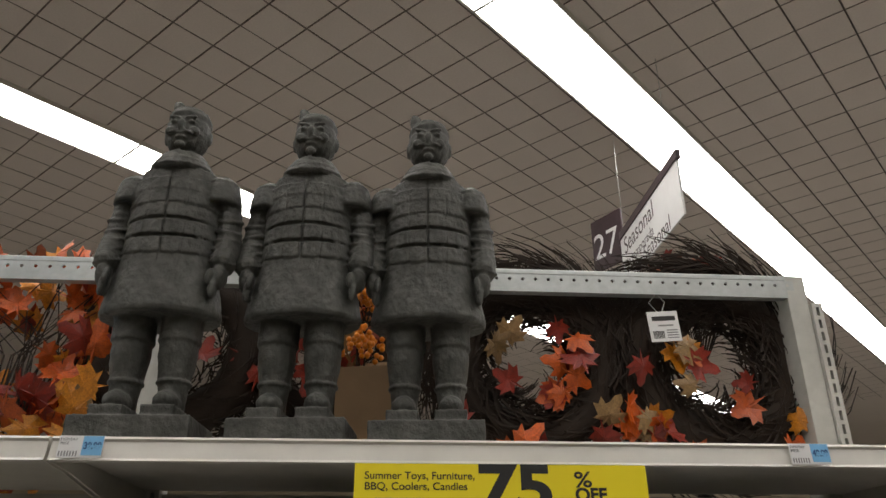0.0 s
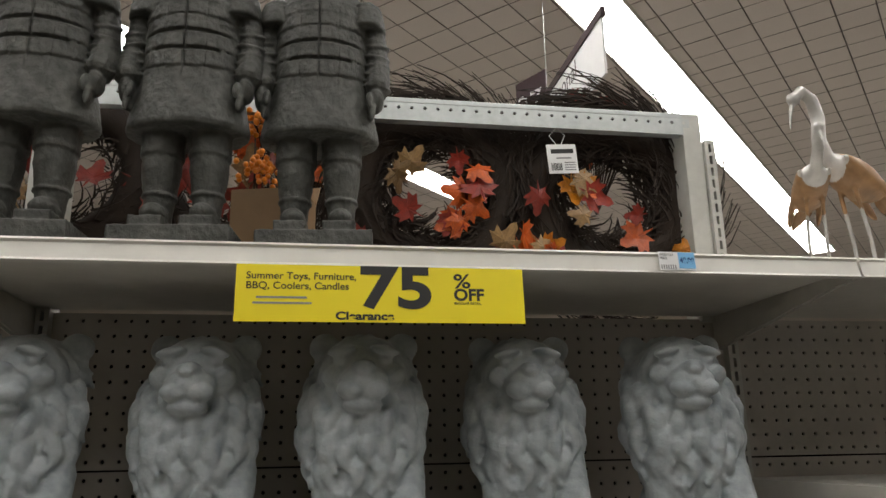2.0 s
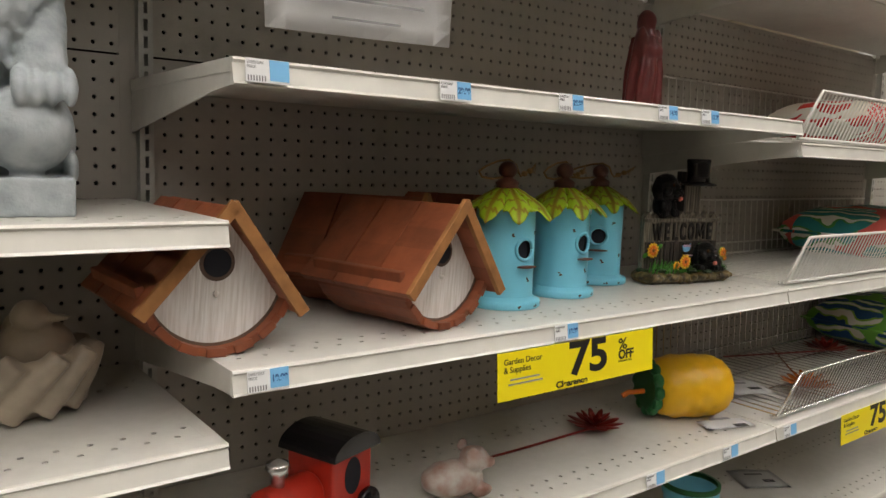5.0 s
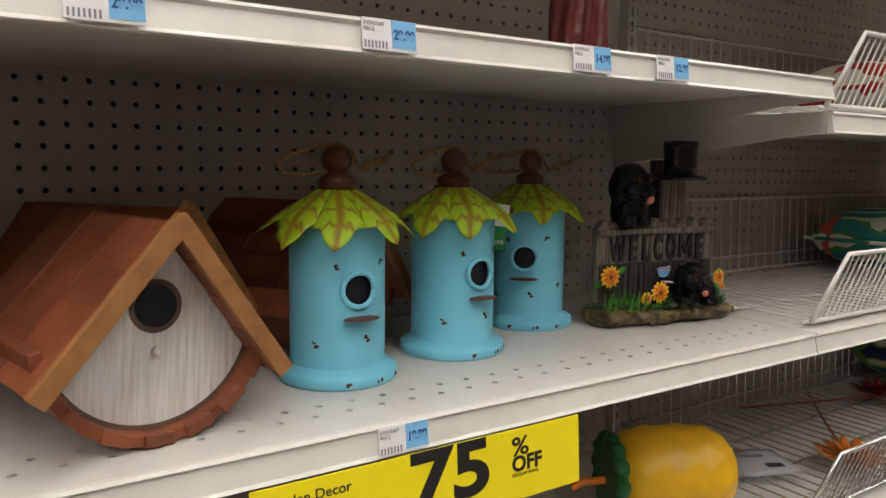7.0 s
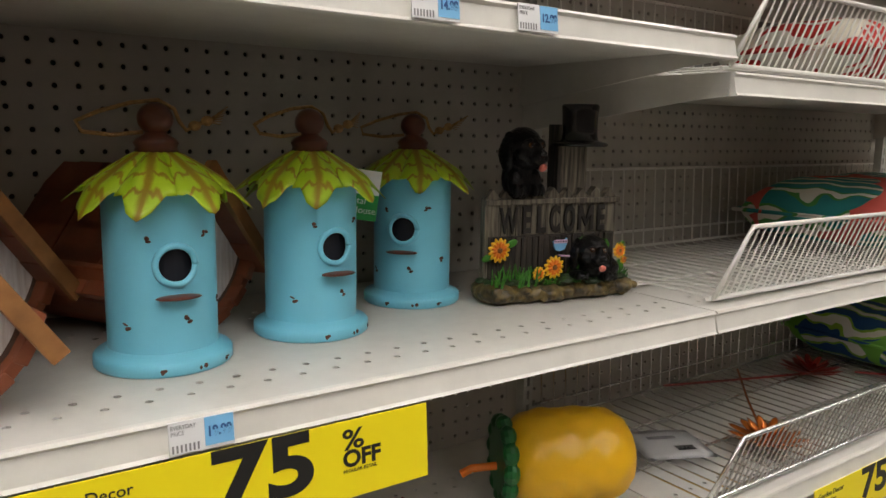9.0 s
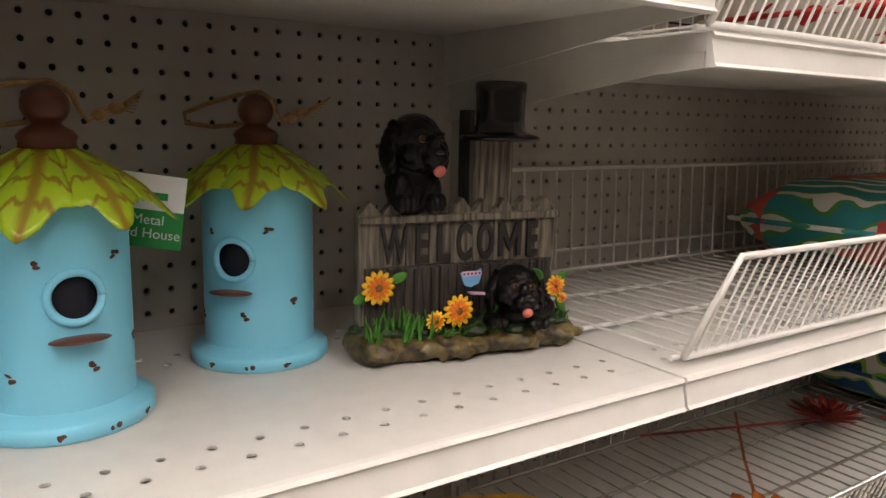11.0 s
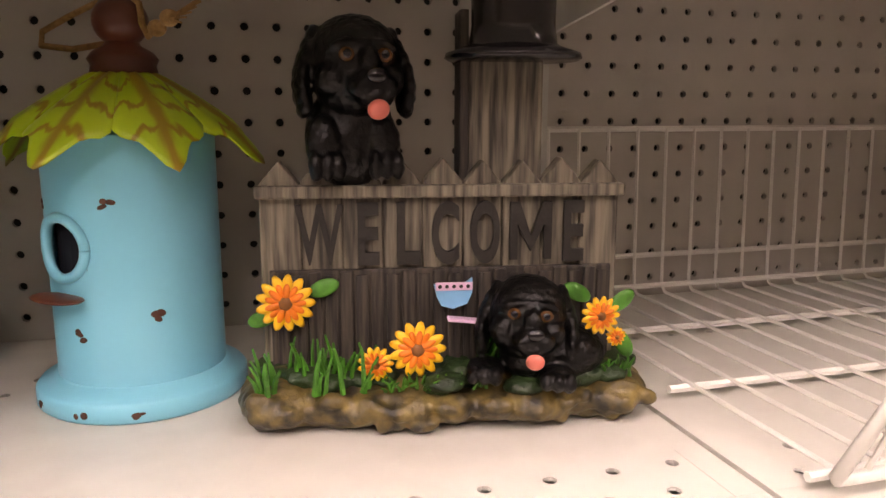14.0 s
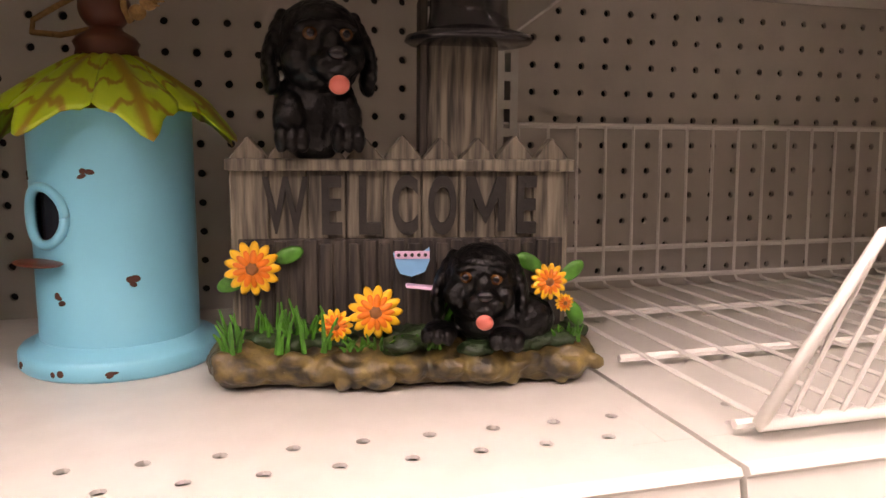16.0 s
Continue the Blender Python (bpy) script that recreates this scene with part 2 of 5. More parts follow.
def words(name, text, size, m, mat, parent=None, wide=1.0, align="LEFT", depth=0.0002, bold=0.0):
    """Flat lettering standing in x and z at the pose m, facing -y."""
    cu = bpy.data.curves.new(name, "FONT")
    cu.body, cu.size, cu.extrude, cu.offset = text, size, depth, bold
    cu.align_x = align
    tmp = bpy.data.objects.new("tmp", cu)
    me = bpy.data.meshes.new_from_object(tmp)
    bpy.data.objects.remove(tmp)
    me.transform(m @ Matrix.Rotation(radians(90), 4, "X") @ Matrix.Diagonal((wide, 1, 1, 1)))
    me.materials.clear()
    return part(name, me, mat, parent)


# ---- plan: shelves run along x, the aisle is at lower y ----
FRONT, BACK, BAY = 1.05, 1.45, 1.219
X1, X2, X3 = 0.775 - BAY, 0.775, 0.775 + BAY
TOP, LION_Z, DUCK_Z, B_Z, C_Z, D_Z, B3_Z = 1.762, 1.27, 1.013, 1.449, 1.097, 0.795, 1.405
CEILING = 4.2

floor_bm = box(-9, 14, -7, 16, -0.1, 0)
tagged(part("floor", floor_bm, FLOORM), "pale polished vinyl tile store floor", "floor", kind="structure")


def build_ceiling():
    bm = bmesh.new()
    s, q = 0.235, 0.0045
    turn = Matrix.Rotation(radians(45), 4, "Z")
    for i in range(-24, 54):
        for j in range(-39, 39):
            x, y = i * s, j * s
            c = turn @ Vector((x + s / 2, y + s / 2, 0))
            if not (-8 < c.x < 12 and -6 < c.y < 14):
                continue
            top = [bm.verts.new(turn @ Vector((x + a, y + b, CEILING + 0.02))) for a, b in ((0, 0), (s, 0), (s, s), (0, s))]
            dip = 0.002 * random.random()
            low = [bm.verts.new(turn @ Vector((x + a, y + b, CEILING + dip))) for a, b in ((q, q), (s - q, q), (s - q, s - q), (q, s - q))]
            bm.faces.new(low[::-1])
            for k in range(4):
                f = bm.faces.new((top[k], low[k], low[(k + 1) % 4], top[(k + 1) % 4]))
                f.material_index = 1
    ob = part("ceiling", bm, CEIL)
    ob.data.materials.append(GROOVE)
    tagged(ob, "off-white acoustic ceiling tiles in a diagonal grid", "ceiling", kind="structure")
    tagged(part("ceiling_deck", box(-9, 14, -7, 16, CEILING + 0.05, CEILING + 0.2), CEIL), "plain deck above the tiles", "ceiling", kind="structure")


build_ceiling()
for nm, b in (("wall_north", (-9, 14, 16, 16.2)), ("wall_south", (-9, 14, -7.2, -7)), ("wall_west", (-9.2, -9, -7, 16)), ("wall_east", (14, 14.2, -7, 16))):
    tagged(part(nm, box(*b, 0, CEILING + 0.2), WALLM), "plain beige painted store wall", "wall", kind="structure")


def ceiling_light(offset, start, end):
    """A continuous strip along the diagonal; offset is across it."""
    turn = Matrix.Rotation(radians(45), 4, "Z")
    e = empty("ceiling_light", turn @ Matrix.Translation((0, offset, CEILING - 0.005)), "long white fluorescent strip light set in the ceiling", "ceiling light", "ceiling strip lights")
    w, ln = 0.165, 2.44
    k = 0
    bmf = bmesh.new()
    for a in (-w - 0.012, w):
        add_box(bmf, start, end, a, a + 0.012, -0.02, 0.02)
    part("frame", bmf, LIP, e)
    x = start
    while x < end:
        part("diffuser", box(x + 0.008, min(x + ln, end) - 0.008, -w, w, -0.012, 0.004), LAMP, e)
        part("joint", box(x - 0.007, x + 0.007, -w, w, -0.018, 0.0), STEEL, e)
        x += ln
    return e


for off, a, b in ((1.68, -5.0, 12.0), (4.36, -3.0, 14.0), (-0.67, -4.5, 11.0), (-3.08, -3.0, 9.0)):
    ceiling_light(off, a, b)


# unseen block in place of facing shelving, added to cut low-angle light
tagged(part("aisle_light_blocker", box(-4, 6, -1.35, -1.15, 0, 1.85), BLOCKER), "unseen dark block across the aisle, added to cut low-angle light", "wall", kind="structure")


# ---- shelving ----
def hole_sheet(x0, z0, nx, nz, px, pz, r, depth, stagger=False):
    """A sheet in x and z with round holes through it, thickness along +y."""
    vs, fs = [], []
    corner = [(-1, -1), (0, -1), (1, -1), (1, 0), (1, 1), (0, 1), (-1, 1), (-1, 0)]
    for j in range(nz):
        for i in range(nx):
            cx, cz = x0 + (i + 0.5) * px, z0 + (j + 0.5) * pz
            base = len(vs)
            sx = (0.22 * px if j % 2 else -0.22 * px) if stagger else 0
            for a, b in corner:
                vs.append((cx + a * px / 2, 0, cz + b * pz / 2))
            for a, b in corner:
                h = math.hypot(a, b)
                vs.append((cx + sx + a / h * r, 0, cz + b / h * r))
            for a, b in corner:
                h = math.hypot(a, b)
                vs.append((cx + sx + a / h * r, depth, cz + b / h * r))
            for k in range(8):
                q = (k + 1) % 8
                fs.append((base + k, base + q, base + 8 + q, base + 8 + k))
                fs.append((base + 8 + k, base + 8 + q, base + 16 + q, base + 16 + k))
    me = bpy.data.meshes.new("sheet")
    me.from_pydata(vs, [], fs)
    return me


P = 0.0254
PEG_LOW = hole_sheet(0.014, 0, 47, 54, P, P, 0.0034, 0.005)
PEG_HIGH = hole_sheet(0.014, 0, 47, 10, P, P, 0.0034, 0.005)
PEG_LOW.materials.append(PEG)
PEG_HIGH.materials.append(PEG)


def build_backs():
    for x in (X1 - BAY, X1, X2, X3, X3 + BAY):
        e = empty("back_panel", pose(x, BACK, 0.1), "grey pegboard back panel of the shelving", "back panel", "gondola back panels", kind="structure")
        for me, z in ((PEG_LOW, 0.012), (PEG_HIGH, 0.012 + 54.12 * P)):
            o = part("pegboard", me, PEG, e)
            o.location = (0, 0, z)
        # added dark sheet, so the peg holes read as shaded depth
        part("hole_shade_sheet", box(0, BAY, 0.012, 0.02, 0, 1.64), DARK, e)
        part("side_strip", box(0, 0.011, -0.0005, 0.012, 0, 1.64), PEG, e)
        part("side_strip", box(BAY - 0.014, BAY, -0.0005, 0.012, 0, 1.64), PEG, e)


def upright(x, top=2.165):
    e = empty("shelf_post", pose(x, BACK, 0), "slotted grey steel shelving upright post", "shelf post", "gondola uprights")
    part("face", box(-0.032, 0.008, -0.012, 0.05, 1.735, max(top, 1.76), bevel=0.002), POST, e)
    bm = bmesh.new()
    z, low = top - 0.06, 0.1
    for a, b in ((0.009, 0.0165), (0.0225, 0.03)):
        add_box(bm, a, b, -0.02, 0.03, low, z)
    k = z - 0.008
    while k > low:
        add_box(bm, 0.0164, 0.0226, -0.02, 0.03, k, k + 0.008)
        k -= 0.0254
    part("slotted_strip", bm, POST, e)
    # dark strip painted as the shade inside the slots
    part("slot_shade_strip", box(0.0164, 0.0226, 0.0, 0.02, low, z - 0.01), DARK, e)
    return e


build_backs()
for x in (X1, X2):
    upright(x)
for x in (X3, X3 + BAY):
    upright(x, 1.75)
back_beam = empty("top_beam", pose(X1, BACK - 0.012, 2.122), "perforated zinc steel cross beam between the uprights", "beam")
me = hole_sheet(0.01, 0.012, 47, 1, P, 0.02, 0.0035, 0.003)
part("beam_face", me, STEEL, back_beam)
bm = box(0.01, BAY - 0.03, 0.0, 0.02, 0.032, 0.043, bevel=0.002)
add_box(bm, 0.01, BAY - 0.03, 0.0, 0.02, -0.004, 0.012)
part("beam_edge", bm, STEEL, back_beam)
beam_l = copy_thing(back_beam, pose(X1 - BAY, BACK - 0.012, 2.122))

DECK_HOLES = hole_sheet(0.02, 0.035, 34, 2, 0.0347, 0.026, 0.0038, 0.002, stagger=True)
DECK_BACK = hole_sheet(0.02, 0.26, 34, 2, 0.0347, 0.026, 0.0038, 0.002, stagger=True)
for me in (DECK_HOLES, DECK_BACK):
    me.transform(Matrix(((1, 0, 0, 0), (0, 0, 1, 0), (0, -1, 0, 0), (0, 0, 0, 1))))
    me.materials.append(SHELF)
DECK = BACK - FRONT


def shelf(x, z, width=BAY, lip=0.03):
    e = empty("shelf", pose(x, FRONT, z), "pale enamelled steel shelf with a perforated deck", "shelf", "gondola shelves")
    bm = bmesh.new()
    g = 0.002
    add_box(bm, g, width - g, 0.004, 0.035, -0.016, -0.0001)
    add_box(bm, g, 0.02, 0.035, DECK, -0.016, 0)
    add_box(bm, width - 0.019, width - g, 0.035, DECK, -0.016, 0)
    add_box(bm, 0.02, width - 0.019, 0.087, 0.26, -0.016, 0)
    add_box(bm, 0.02, width - 0.019, 0.312, DECK - 0.002, -0.016, 0)
    part("deck", bm, SHELF, e)
    part("deck_holes", DECK_HOLES, SHELF, e)
    part("deck_holes", DECK_BACK, SHELF, e)
    part("deck_underside", box(0.02, width - 0.02, 0.035, 0.34, -0.018, -0.0145), SHELF, e)
    bm = bmesh.new()
    out = [(0.004, 0.0), (-0.002, 0.0), (-0.004, -0.003), (-0.001, -0.006), (-0.0055, -lip + 0.004), (-0.008, -lip + 0.001), (-0.006, -lip), (0.004, -lip)]
    a = [bm.verts.new((g, y, zz)) for y, zz in out]
    b = [bm.verts.new((width - g, y, zz)) for y, zz in out]
    bm.faces.new(a)
    bm.faces.new(b[::-1])
    for i in range(len(out)):
        j = (i + 1) % len(out)
        bm.faces.new((a[i], b[i], b[j], a[j]))
    bmesh.ops.recalc_face_normals(bm, faces=bm.faces)
    part("price_rail", bm, LIP, e)
    for xx in (0.003, width - 0.006):
        bm = bmesh.new()
        prof = [(0.006, -0.016), (0.006, -0.03), (0.06, -0.034), (DECK - 0.03, -0.075), (DECK, -0.08), (DECK, -0.016)]
        a = [bm.verts.new((xx, y, zz)) for y, zz in prof]
        b = [bm.verts.new((xx + 0.003, y, zz)) for y, zz in prof]
        bm.faces.new(a)
        bm.faces.new(b[::-1])
        for i in range(len(prof)):
            j = (i + 1) % len(prof)
            bm.faces.new((a[i], b[i], b[j], a[j]))
        bmesh.ops.recalc_face_normals(bm, faces=bm.faces)
        part("bracket", bm, SHELF, e)
    return e


shelf(X1 - BAY, TOP)
shelf(X1, TOP)
shelf(X2, TOP)
shelf(X3, TOP)
shelf(X1 - BAY, LION_Z)
shelf(X1, LION_Z)
shelf(X1, DUCK_Z)
shelf(X2, B_Z)
shelf(X2, C_Z)
shelf(X2, D_Z)
shelf(X3, B3_Z)
shelf(X3, C_Z)
shelf(X3, D_Z)
shelf(X1, 0.62)
shelf(X2, 0.5)
shelf(X3, 0.5)
for x in (X1 - BAY, X1, X2, X3, X3 + BAY):
    e = empty("base_deck", pose(x, FRONT - 0.1, 0), "pale steel base deck of the shelving", "base shelf", "gondola base decks")
    part("deck", box(0.002, BAY - 0.002, 0, 0.5, 0.1, 0.16, bevel=0.003), SHELF, e)
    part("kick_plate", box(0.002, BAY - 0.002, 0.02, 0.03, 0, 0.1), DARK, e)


# ---- figures on the top and middle shelves ----
def build_lion():
    bm = bmesh.new()
    R = lambda x=0, y=0, z=0: Euler((radians(x), radians(y), radians(z))).to_matrix().to_4x4()
    add_box(bm, -0.088, 0.088, -0.075, 0.085, 0, 0.042)
    add_ball(bm, (0.0, 0.03, 0.12), (0.068, 0.06, 0.09))
    add_ball(bm, (0.0, -0.005, 0.2), (0.062, 0.055, 0.085))
    add_ball(bm, (-0.066, 0.02, 0.085), (0.028, 0.055, 0.05))
    add_ball(bm, (0.066, 0.03, 0.085), (0.026, 0.055, 0.05))
    # standing foreleg and its paw
    for z, r in [(0.06 + 0.0125 * k, 0.0235 + 0.0006 * k) for k in range(13)]:
        add_ball(bm, (-0.038, -0.05 + (z - 0.06) * 0.12, z), (r, r, 0.035))
    for k in range(4):
        add_ball(bm, (-0.066 + k * 0.016, -0.073, 0.055), (0.0095, 0.018, 0.014))
    add_ball(bm, (-0.042, -0.052, 0.06), (0.034, 0.024, 0.017))
    # ball under the raised paw
    add_ball(bm, (0.042, -0.045, 0.092), 0.047, u=24, v=16)
    for k in range(6):
        add_ball(bm, (0.058, -0.03 - k * 0.006, 0.215 - k * 0.012), (0.026, 0.026, 0.026))
    for k in range(4):
        add_ball(bm, (0.038 + k * 0.0155, -0.085 + 0.003 * k, 0.137), (0.0085, 0.012, 0.022), R(-20, 0, 0))
    for k in range(3):
        add_ball(bm, (-0.085 + k * 0.012, 0.0 - 0.01 * k, 0.052), (0.011, 0.018, 0.014))
        add_ball(bm, (0.085, -0.012 + k * 0.012, 0.052), (0.008, 0.012, 0.02))
    first = len(bm.verts)
    # head
    add_ball(bm, (0, -0.012, 0.335), (0.056, 0.055, 0.062))
    add_ball(bm, (0, -0.06, 0.325), (0.031, 0.03, 0.025))
    add_ball(bm, (0, -0.068, 0.341), (0.017, 0.024, 0.012), R(-25))
    for sx in (-1, 1):
        add_ball(bm, (sx * 0.014, -0.077, 0.316), (0.017, 0.015, 0.013))
        add_ball(bm, (sx * 0.026, -0.058, 0.37), (0.018, 0.012, 0.007), R(0, sx * 15, 0))
        add_ball(bm, (sx * 0.027, -0.056, 0.357), (0.0085, 0.007, 0.006))
        add_ball(bm, (sx * 0.034, -0.047, 0.338), (0.017, 0.015, 0.016))
        add_ball(bm, (sx * 0.05, 0.03, 0.384), (0.02, 0.016, 0.021))
    add_ball(bm, (0, -0.066, 0.297), (0.024, 0.02, 0.011))
    add_ball(bm, (0, -0.088, 0.341), (0.009, 0.006, 0.006))
    bm.verts.ensure_lookup_table()
    for v in bm.verts[first:]:
        v.co.y -= 0.018
        v.co.x *= 1.12
    # mane: tiers of tapering, curling locks round the face and down the chest
    rnd = random.Random(4)

    add_ball(bm, (0, -0.012, 0.262), (0.08, 0.068, 0.08), u=24, v=16)
    add_ball(bm, (0, -0.014, 0.21), (0.07, 0.062, 0.068))
    add_ball(bm, (0, 0.012, 0.34), (0.072, 0.06, 0.06), u=24, v=16)

    def lock(p, down, side, length, r):
        p, down, side = Vector(p), Vector(down), Vector(side)
        curl = rnd.choice((-1, 1)) * rnd.uniform(0.5, 1.0)
        for q in range(8):
            t = q / 7
            c = p + down * (length * t) + side * (curl * 0.011 * math.sin(3.6 * t))
            rr = r * (0.75 + 0.55 * math.sin(math.pi * min(1, t * 1.25))) * (1 - 0.62 * t)
            add_ball(bm, c, (rr, rr * 1.15, rr * 1.2), None, 10, 7)

    for row in range(5):
        n = 11 - row
        reach = 1.75 - 0.2 * row
        for k in range(n):
            a = -reach + 2 * reach * (k + 0.5 * (row % 2)) / n + rnd.uniform(-0.05, 0.05)
            z = 0.31 - row * 0.027 + 0.03 * (abs(a) / 1.75) ** 2 + rnd.uniform(-0.004, 0.004)
            rr = (0.072, 0.08, 0.081, 0.075, 0.066)[row]
            out = Vector((math.sin(a), -math.cos(a), 0))
            side = Vector((math.cos(a), math.sin(a), 0))
            lock((out.x * rr, out.y * (rr - 0.008) - 0.004, z), (out.x * 0.12, out.y * 0.12, -1), side, 0.044, 0.0125)
    for tier, (rr, dep, n) in enumerate(((0.062, -0.016, 13), (0.07, 0.008, 13), (0.062, 0.034, 11))):
        for k in range(n):
            a = math.pi * (k + 0.5) / n
            d = Vector((math.cos(a), 0, math.sin(a)))
            lock((d.x * (rr - 0.014), dep, 0.335 + d.z * (rr - 0.016)), (d.x * 0.8, 0.25, d.z * 0.55 - 0.25), (-d.z, 0, d.x), 0.03, 0.0105)
    return fused("lion_statue", bm, 0.0026, LIONM, rough=0.0009, freq=70, smooth_rounds=1)


LION = build_lion()
for x, y, rz in ((0.56, 1.213, -10), (0.325, 1.24, -7), (0.086, 1.213, -4), (-0.138, 1.24, -4), (-0.365, 1.23, -2)):
    o = part("lion_statue", LION, LIONM)
    o.matrix_world = pose(x, y, LION_Z, 0, 0, rz)
    tagged(o, "pale grey painted concrete seated lion statue with a ball", "lion statue", "lion statues on the shelf")


def build_warrior():
    bm = bmesh.new()
    R = lambda x=0, y=0, z=0: Euler((radians(x), radians(y), radians(z))).to_matrix().to_4x4()
    add_box(bm, -0.1, 0.1, -0.07, 0.07, 0, 0.042)
    for sx in (-1, 1):
        add_box(bm, sx * 0.042 - 0.028, sx * 0.042 + 0.028, -0.062, 0.03, 0.035, 0.058)
        add_ball(bm, (sx * 0.042, -0.018, 0.068), (0.023, 0.036, 0.018))
        add_lathe(bm, [(0, 0.06), (0.023, 0.06), (0.024, 0.08), (0.029, 0.11), (0.034, 0.14), (0.0335, 0.158), (0.038, 0.162), (0.037, 0.172), (0.038, 0.22), (0, 0.22)], 20, Matrix.Translation((sx * 0.042, 0, 0)))
        for z in (0.1, 0.122):
            add_lathe(bm, [(0, z - 0.002), (0.0305, z - 0.002), (0.031, z + 0.002), (0, z + 0.002)], 20, Matrix.Translation((sx * 0.042, 0, 0)))
        # upper arm, gathered sleeve and cuff, half-open hand
        arm = [(sx * 0.088, 0.004, 0.425), (sx * 0.1, 0.006, 0.38), (sx * 0.106, 0.002, 0.335), (sx * 0.108, -0.012, 0.3), (sx * 0.106, -0.02, 0.283)]
        for i, (a, b) in enumerate(zip(arm, arm[1:])):
            for t in (0, 0.25, 0.5, 0.75):
                c = Vector(a).lerp(Vector(b), t)
                add_ball(bm, c, (0.024, 0.028, 0.02), u=14, v=8)
        for k, z in enumerate((0.287, 0.299, 0.312, 0.327, 0.345, 0.366)):
            add_lathe(bm, [(0, -0.003), (0.0245, -0.003), (0.0285 - 0.0005 * k, 0), (0.0245, 0.003), (0, 0.003)], 20, Matrix.Translation((sx * (0.106 - 0.0003 * k), -0.014 + 0.003 * k, z)) @ R(14 + 4 * (k % 3), sx * (8 - 6 * (k % 2)), 0) @ Matrix.Diagonal((1, 1.1, 1, 1)))
        add_ball(bm, (sx * 0.105, -0.026, 0.262), (0.014, 0.019, 0.022))
        for k in range(4):
            add_ball(bm, (sx * (0.098 - 0.001 * k), -0.042 + 0.0085 * k, 0.24 + 0.002 * k), (0.0062, 0.0062, 0.02), R(-14, 0, 0))
        add_ball(bm, (sx * 0.092, -0.046, 0.255), (0.006, 0.007, 0.016), R(-25, 0, 0))
        # plated shoulder guard, flaring over the upper arm
        guard = Matrix.Translation((sx * 0.084, 0, -0.012)) @ Matrix.Diagonal((1, 1.05, 1, 1))
        add_lathe(bm, [(0, 0.4), (0.036, 0.4), (0.039, 0.403), (0.0375, 0.415), (0.034, 0.432), (0.026, 0.446), (0.012, 0.456), (0, 0.458)], 24, guard)
        for z, r in ((0.418, 0.0378), (0.436, 0.033)):
            add_lathe(bm, [(0, z - 0.004), (r, z - 0.004), (r - 0.002, z + 0.006), (0, z + 0.006)], 24, guard)

    # flared skirt
    def ell(prof, sy):
        add_lathe(bm, prof, 40, Matrix.Diagonal((1, sy, 1, 1)))
    ell([(0, 0.196), (0.107, 0.196), (0.11, 0.203), (0.103, 0.235), (0.093, 0.27), (0.085, 0.31), (0, 0.31)], 0.62)
    ell([(0, 0.285), (0.078, 0.285), (0.0815, 0.33), (0.0815, 0.38), (0.0815, 0.42), (0.062, 0.45), (0.03, 0.462), (0, 0.462)], 0.66)
    # armour: drooping bands of separate plates
    for k in range(7):
        z0 = 0.278 + 0.0235 * k
        droop = (0.02, 0.012, 0.004, -0.002, -0.004, -0.004, -0.002)[k]
        r = (0.083, 0.0845, 0.084, 0.0835, 0.084, 0.0835, 0.074)[k]
        for q in range(-5, 5):
            arc = []
            for t in range(5):
                a = (q + 0.05 + 0.9 * t / 4) * radians(24)
                sag = droop * math.cos(a) if abs(a) < 1.57 else 0
                arc.append((math.sin(a), -math.cos(a) * 0.68, sag))
            loops = []
            for rr, dz in ((r - 0.008, 0.0), (r + 0.004, 0.0), (r + 0.0015, 0.0228), (r - 0.008, 0.0228)):
                loops.append([bm.verts.new((x * rr, y * rr, z0 + dz - sag * (1 if dz == 0 else 0.75))) for x, y, sag in arc])
            for u in range(4):
                p0, p1 = loops[u], loops[(u + 1) % 4]
                for t in range(4):
                    bm.faces.new((p0[t], p0[t + 1], p1[t + 1], p1[t]))
            bm.faces.new([l[0] for l in loops])
            bm.faces.new([l[4] for l in loops][::-1])
    # scarf and head
    for k, r in ((0, 0.056), (1, 0.05), (2, 0.042)):
        add_lathe(bm, [(0, 0), (r, 0), (r + 0.004, 0.006), (r - 0.004, 0.014), (0, 0.014)], 24, Matrix.Translation((0, -0.006, 0.448 + 0.01 * k)) @ R(10, 0, 0))
    first = len(bm.verts)
    add_ball(bm, (0, 0, 0.478), (0.021, 0.022, 0.022))
    add_ball(bm, (0, -0.003, 0.518), (0.033, 0.034, 0.04))
    add_ball(bm, (0, -0.018, 0.5), (0.021, 0.02, 0.018))
    add_ball(bm, (0, -0.039, 0.514), (0.0055, 0.007, 0.011))
    add_ball(bm, (0, -0.037, 0.501), (0.012, 0.005, 0.0028))
    add_ball(bm, (0, -0.036, 0.495), (0.009, 0.005, 0.003))
    add_ball(bm, (0, -0.034, 0.484), (0.008, 0.006, 0.006))
    for sx in (-1, 1):
        add_ball(bm, (sx * 0.0125, -0.0355, 0.53), (0.0095, 0.004, 0.0024), R(0, sx * -8, 0))
        add_ball(bm, (sx * 0.0125, -0.0345, 0.5225), (0.0065, 0.004, 0.003))
        add_ball(bm, (sx * 0.017, -0.03, 0.508), (0.009, 0.008, 0.008))
        add_ball(bm, (sx * 0.0315, 0.0, 0.515), (0.0045, 0.008, 0.013))
    add_lathe(bm, [(0, 0.536), (0.031, 0.536), (0.0325, 0.542), (0.028, 0.553), (0.014, 0.56), (0, 0.561)], 24, Matrix.Diagonal((1, 1.1, 1, 1)))
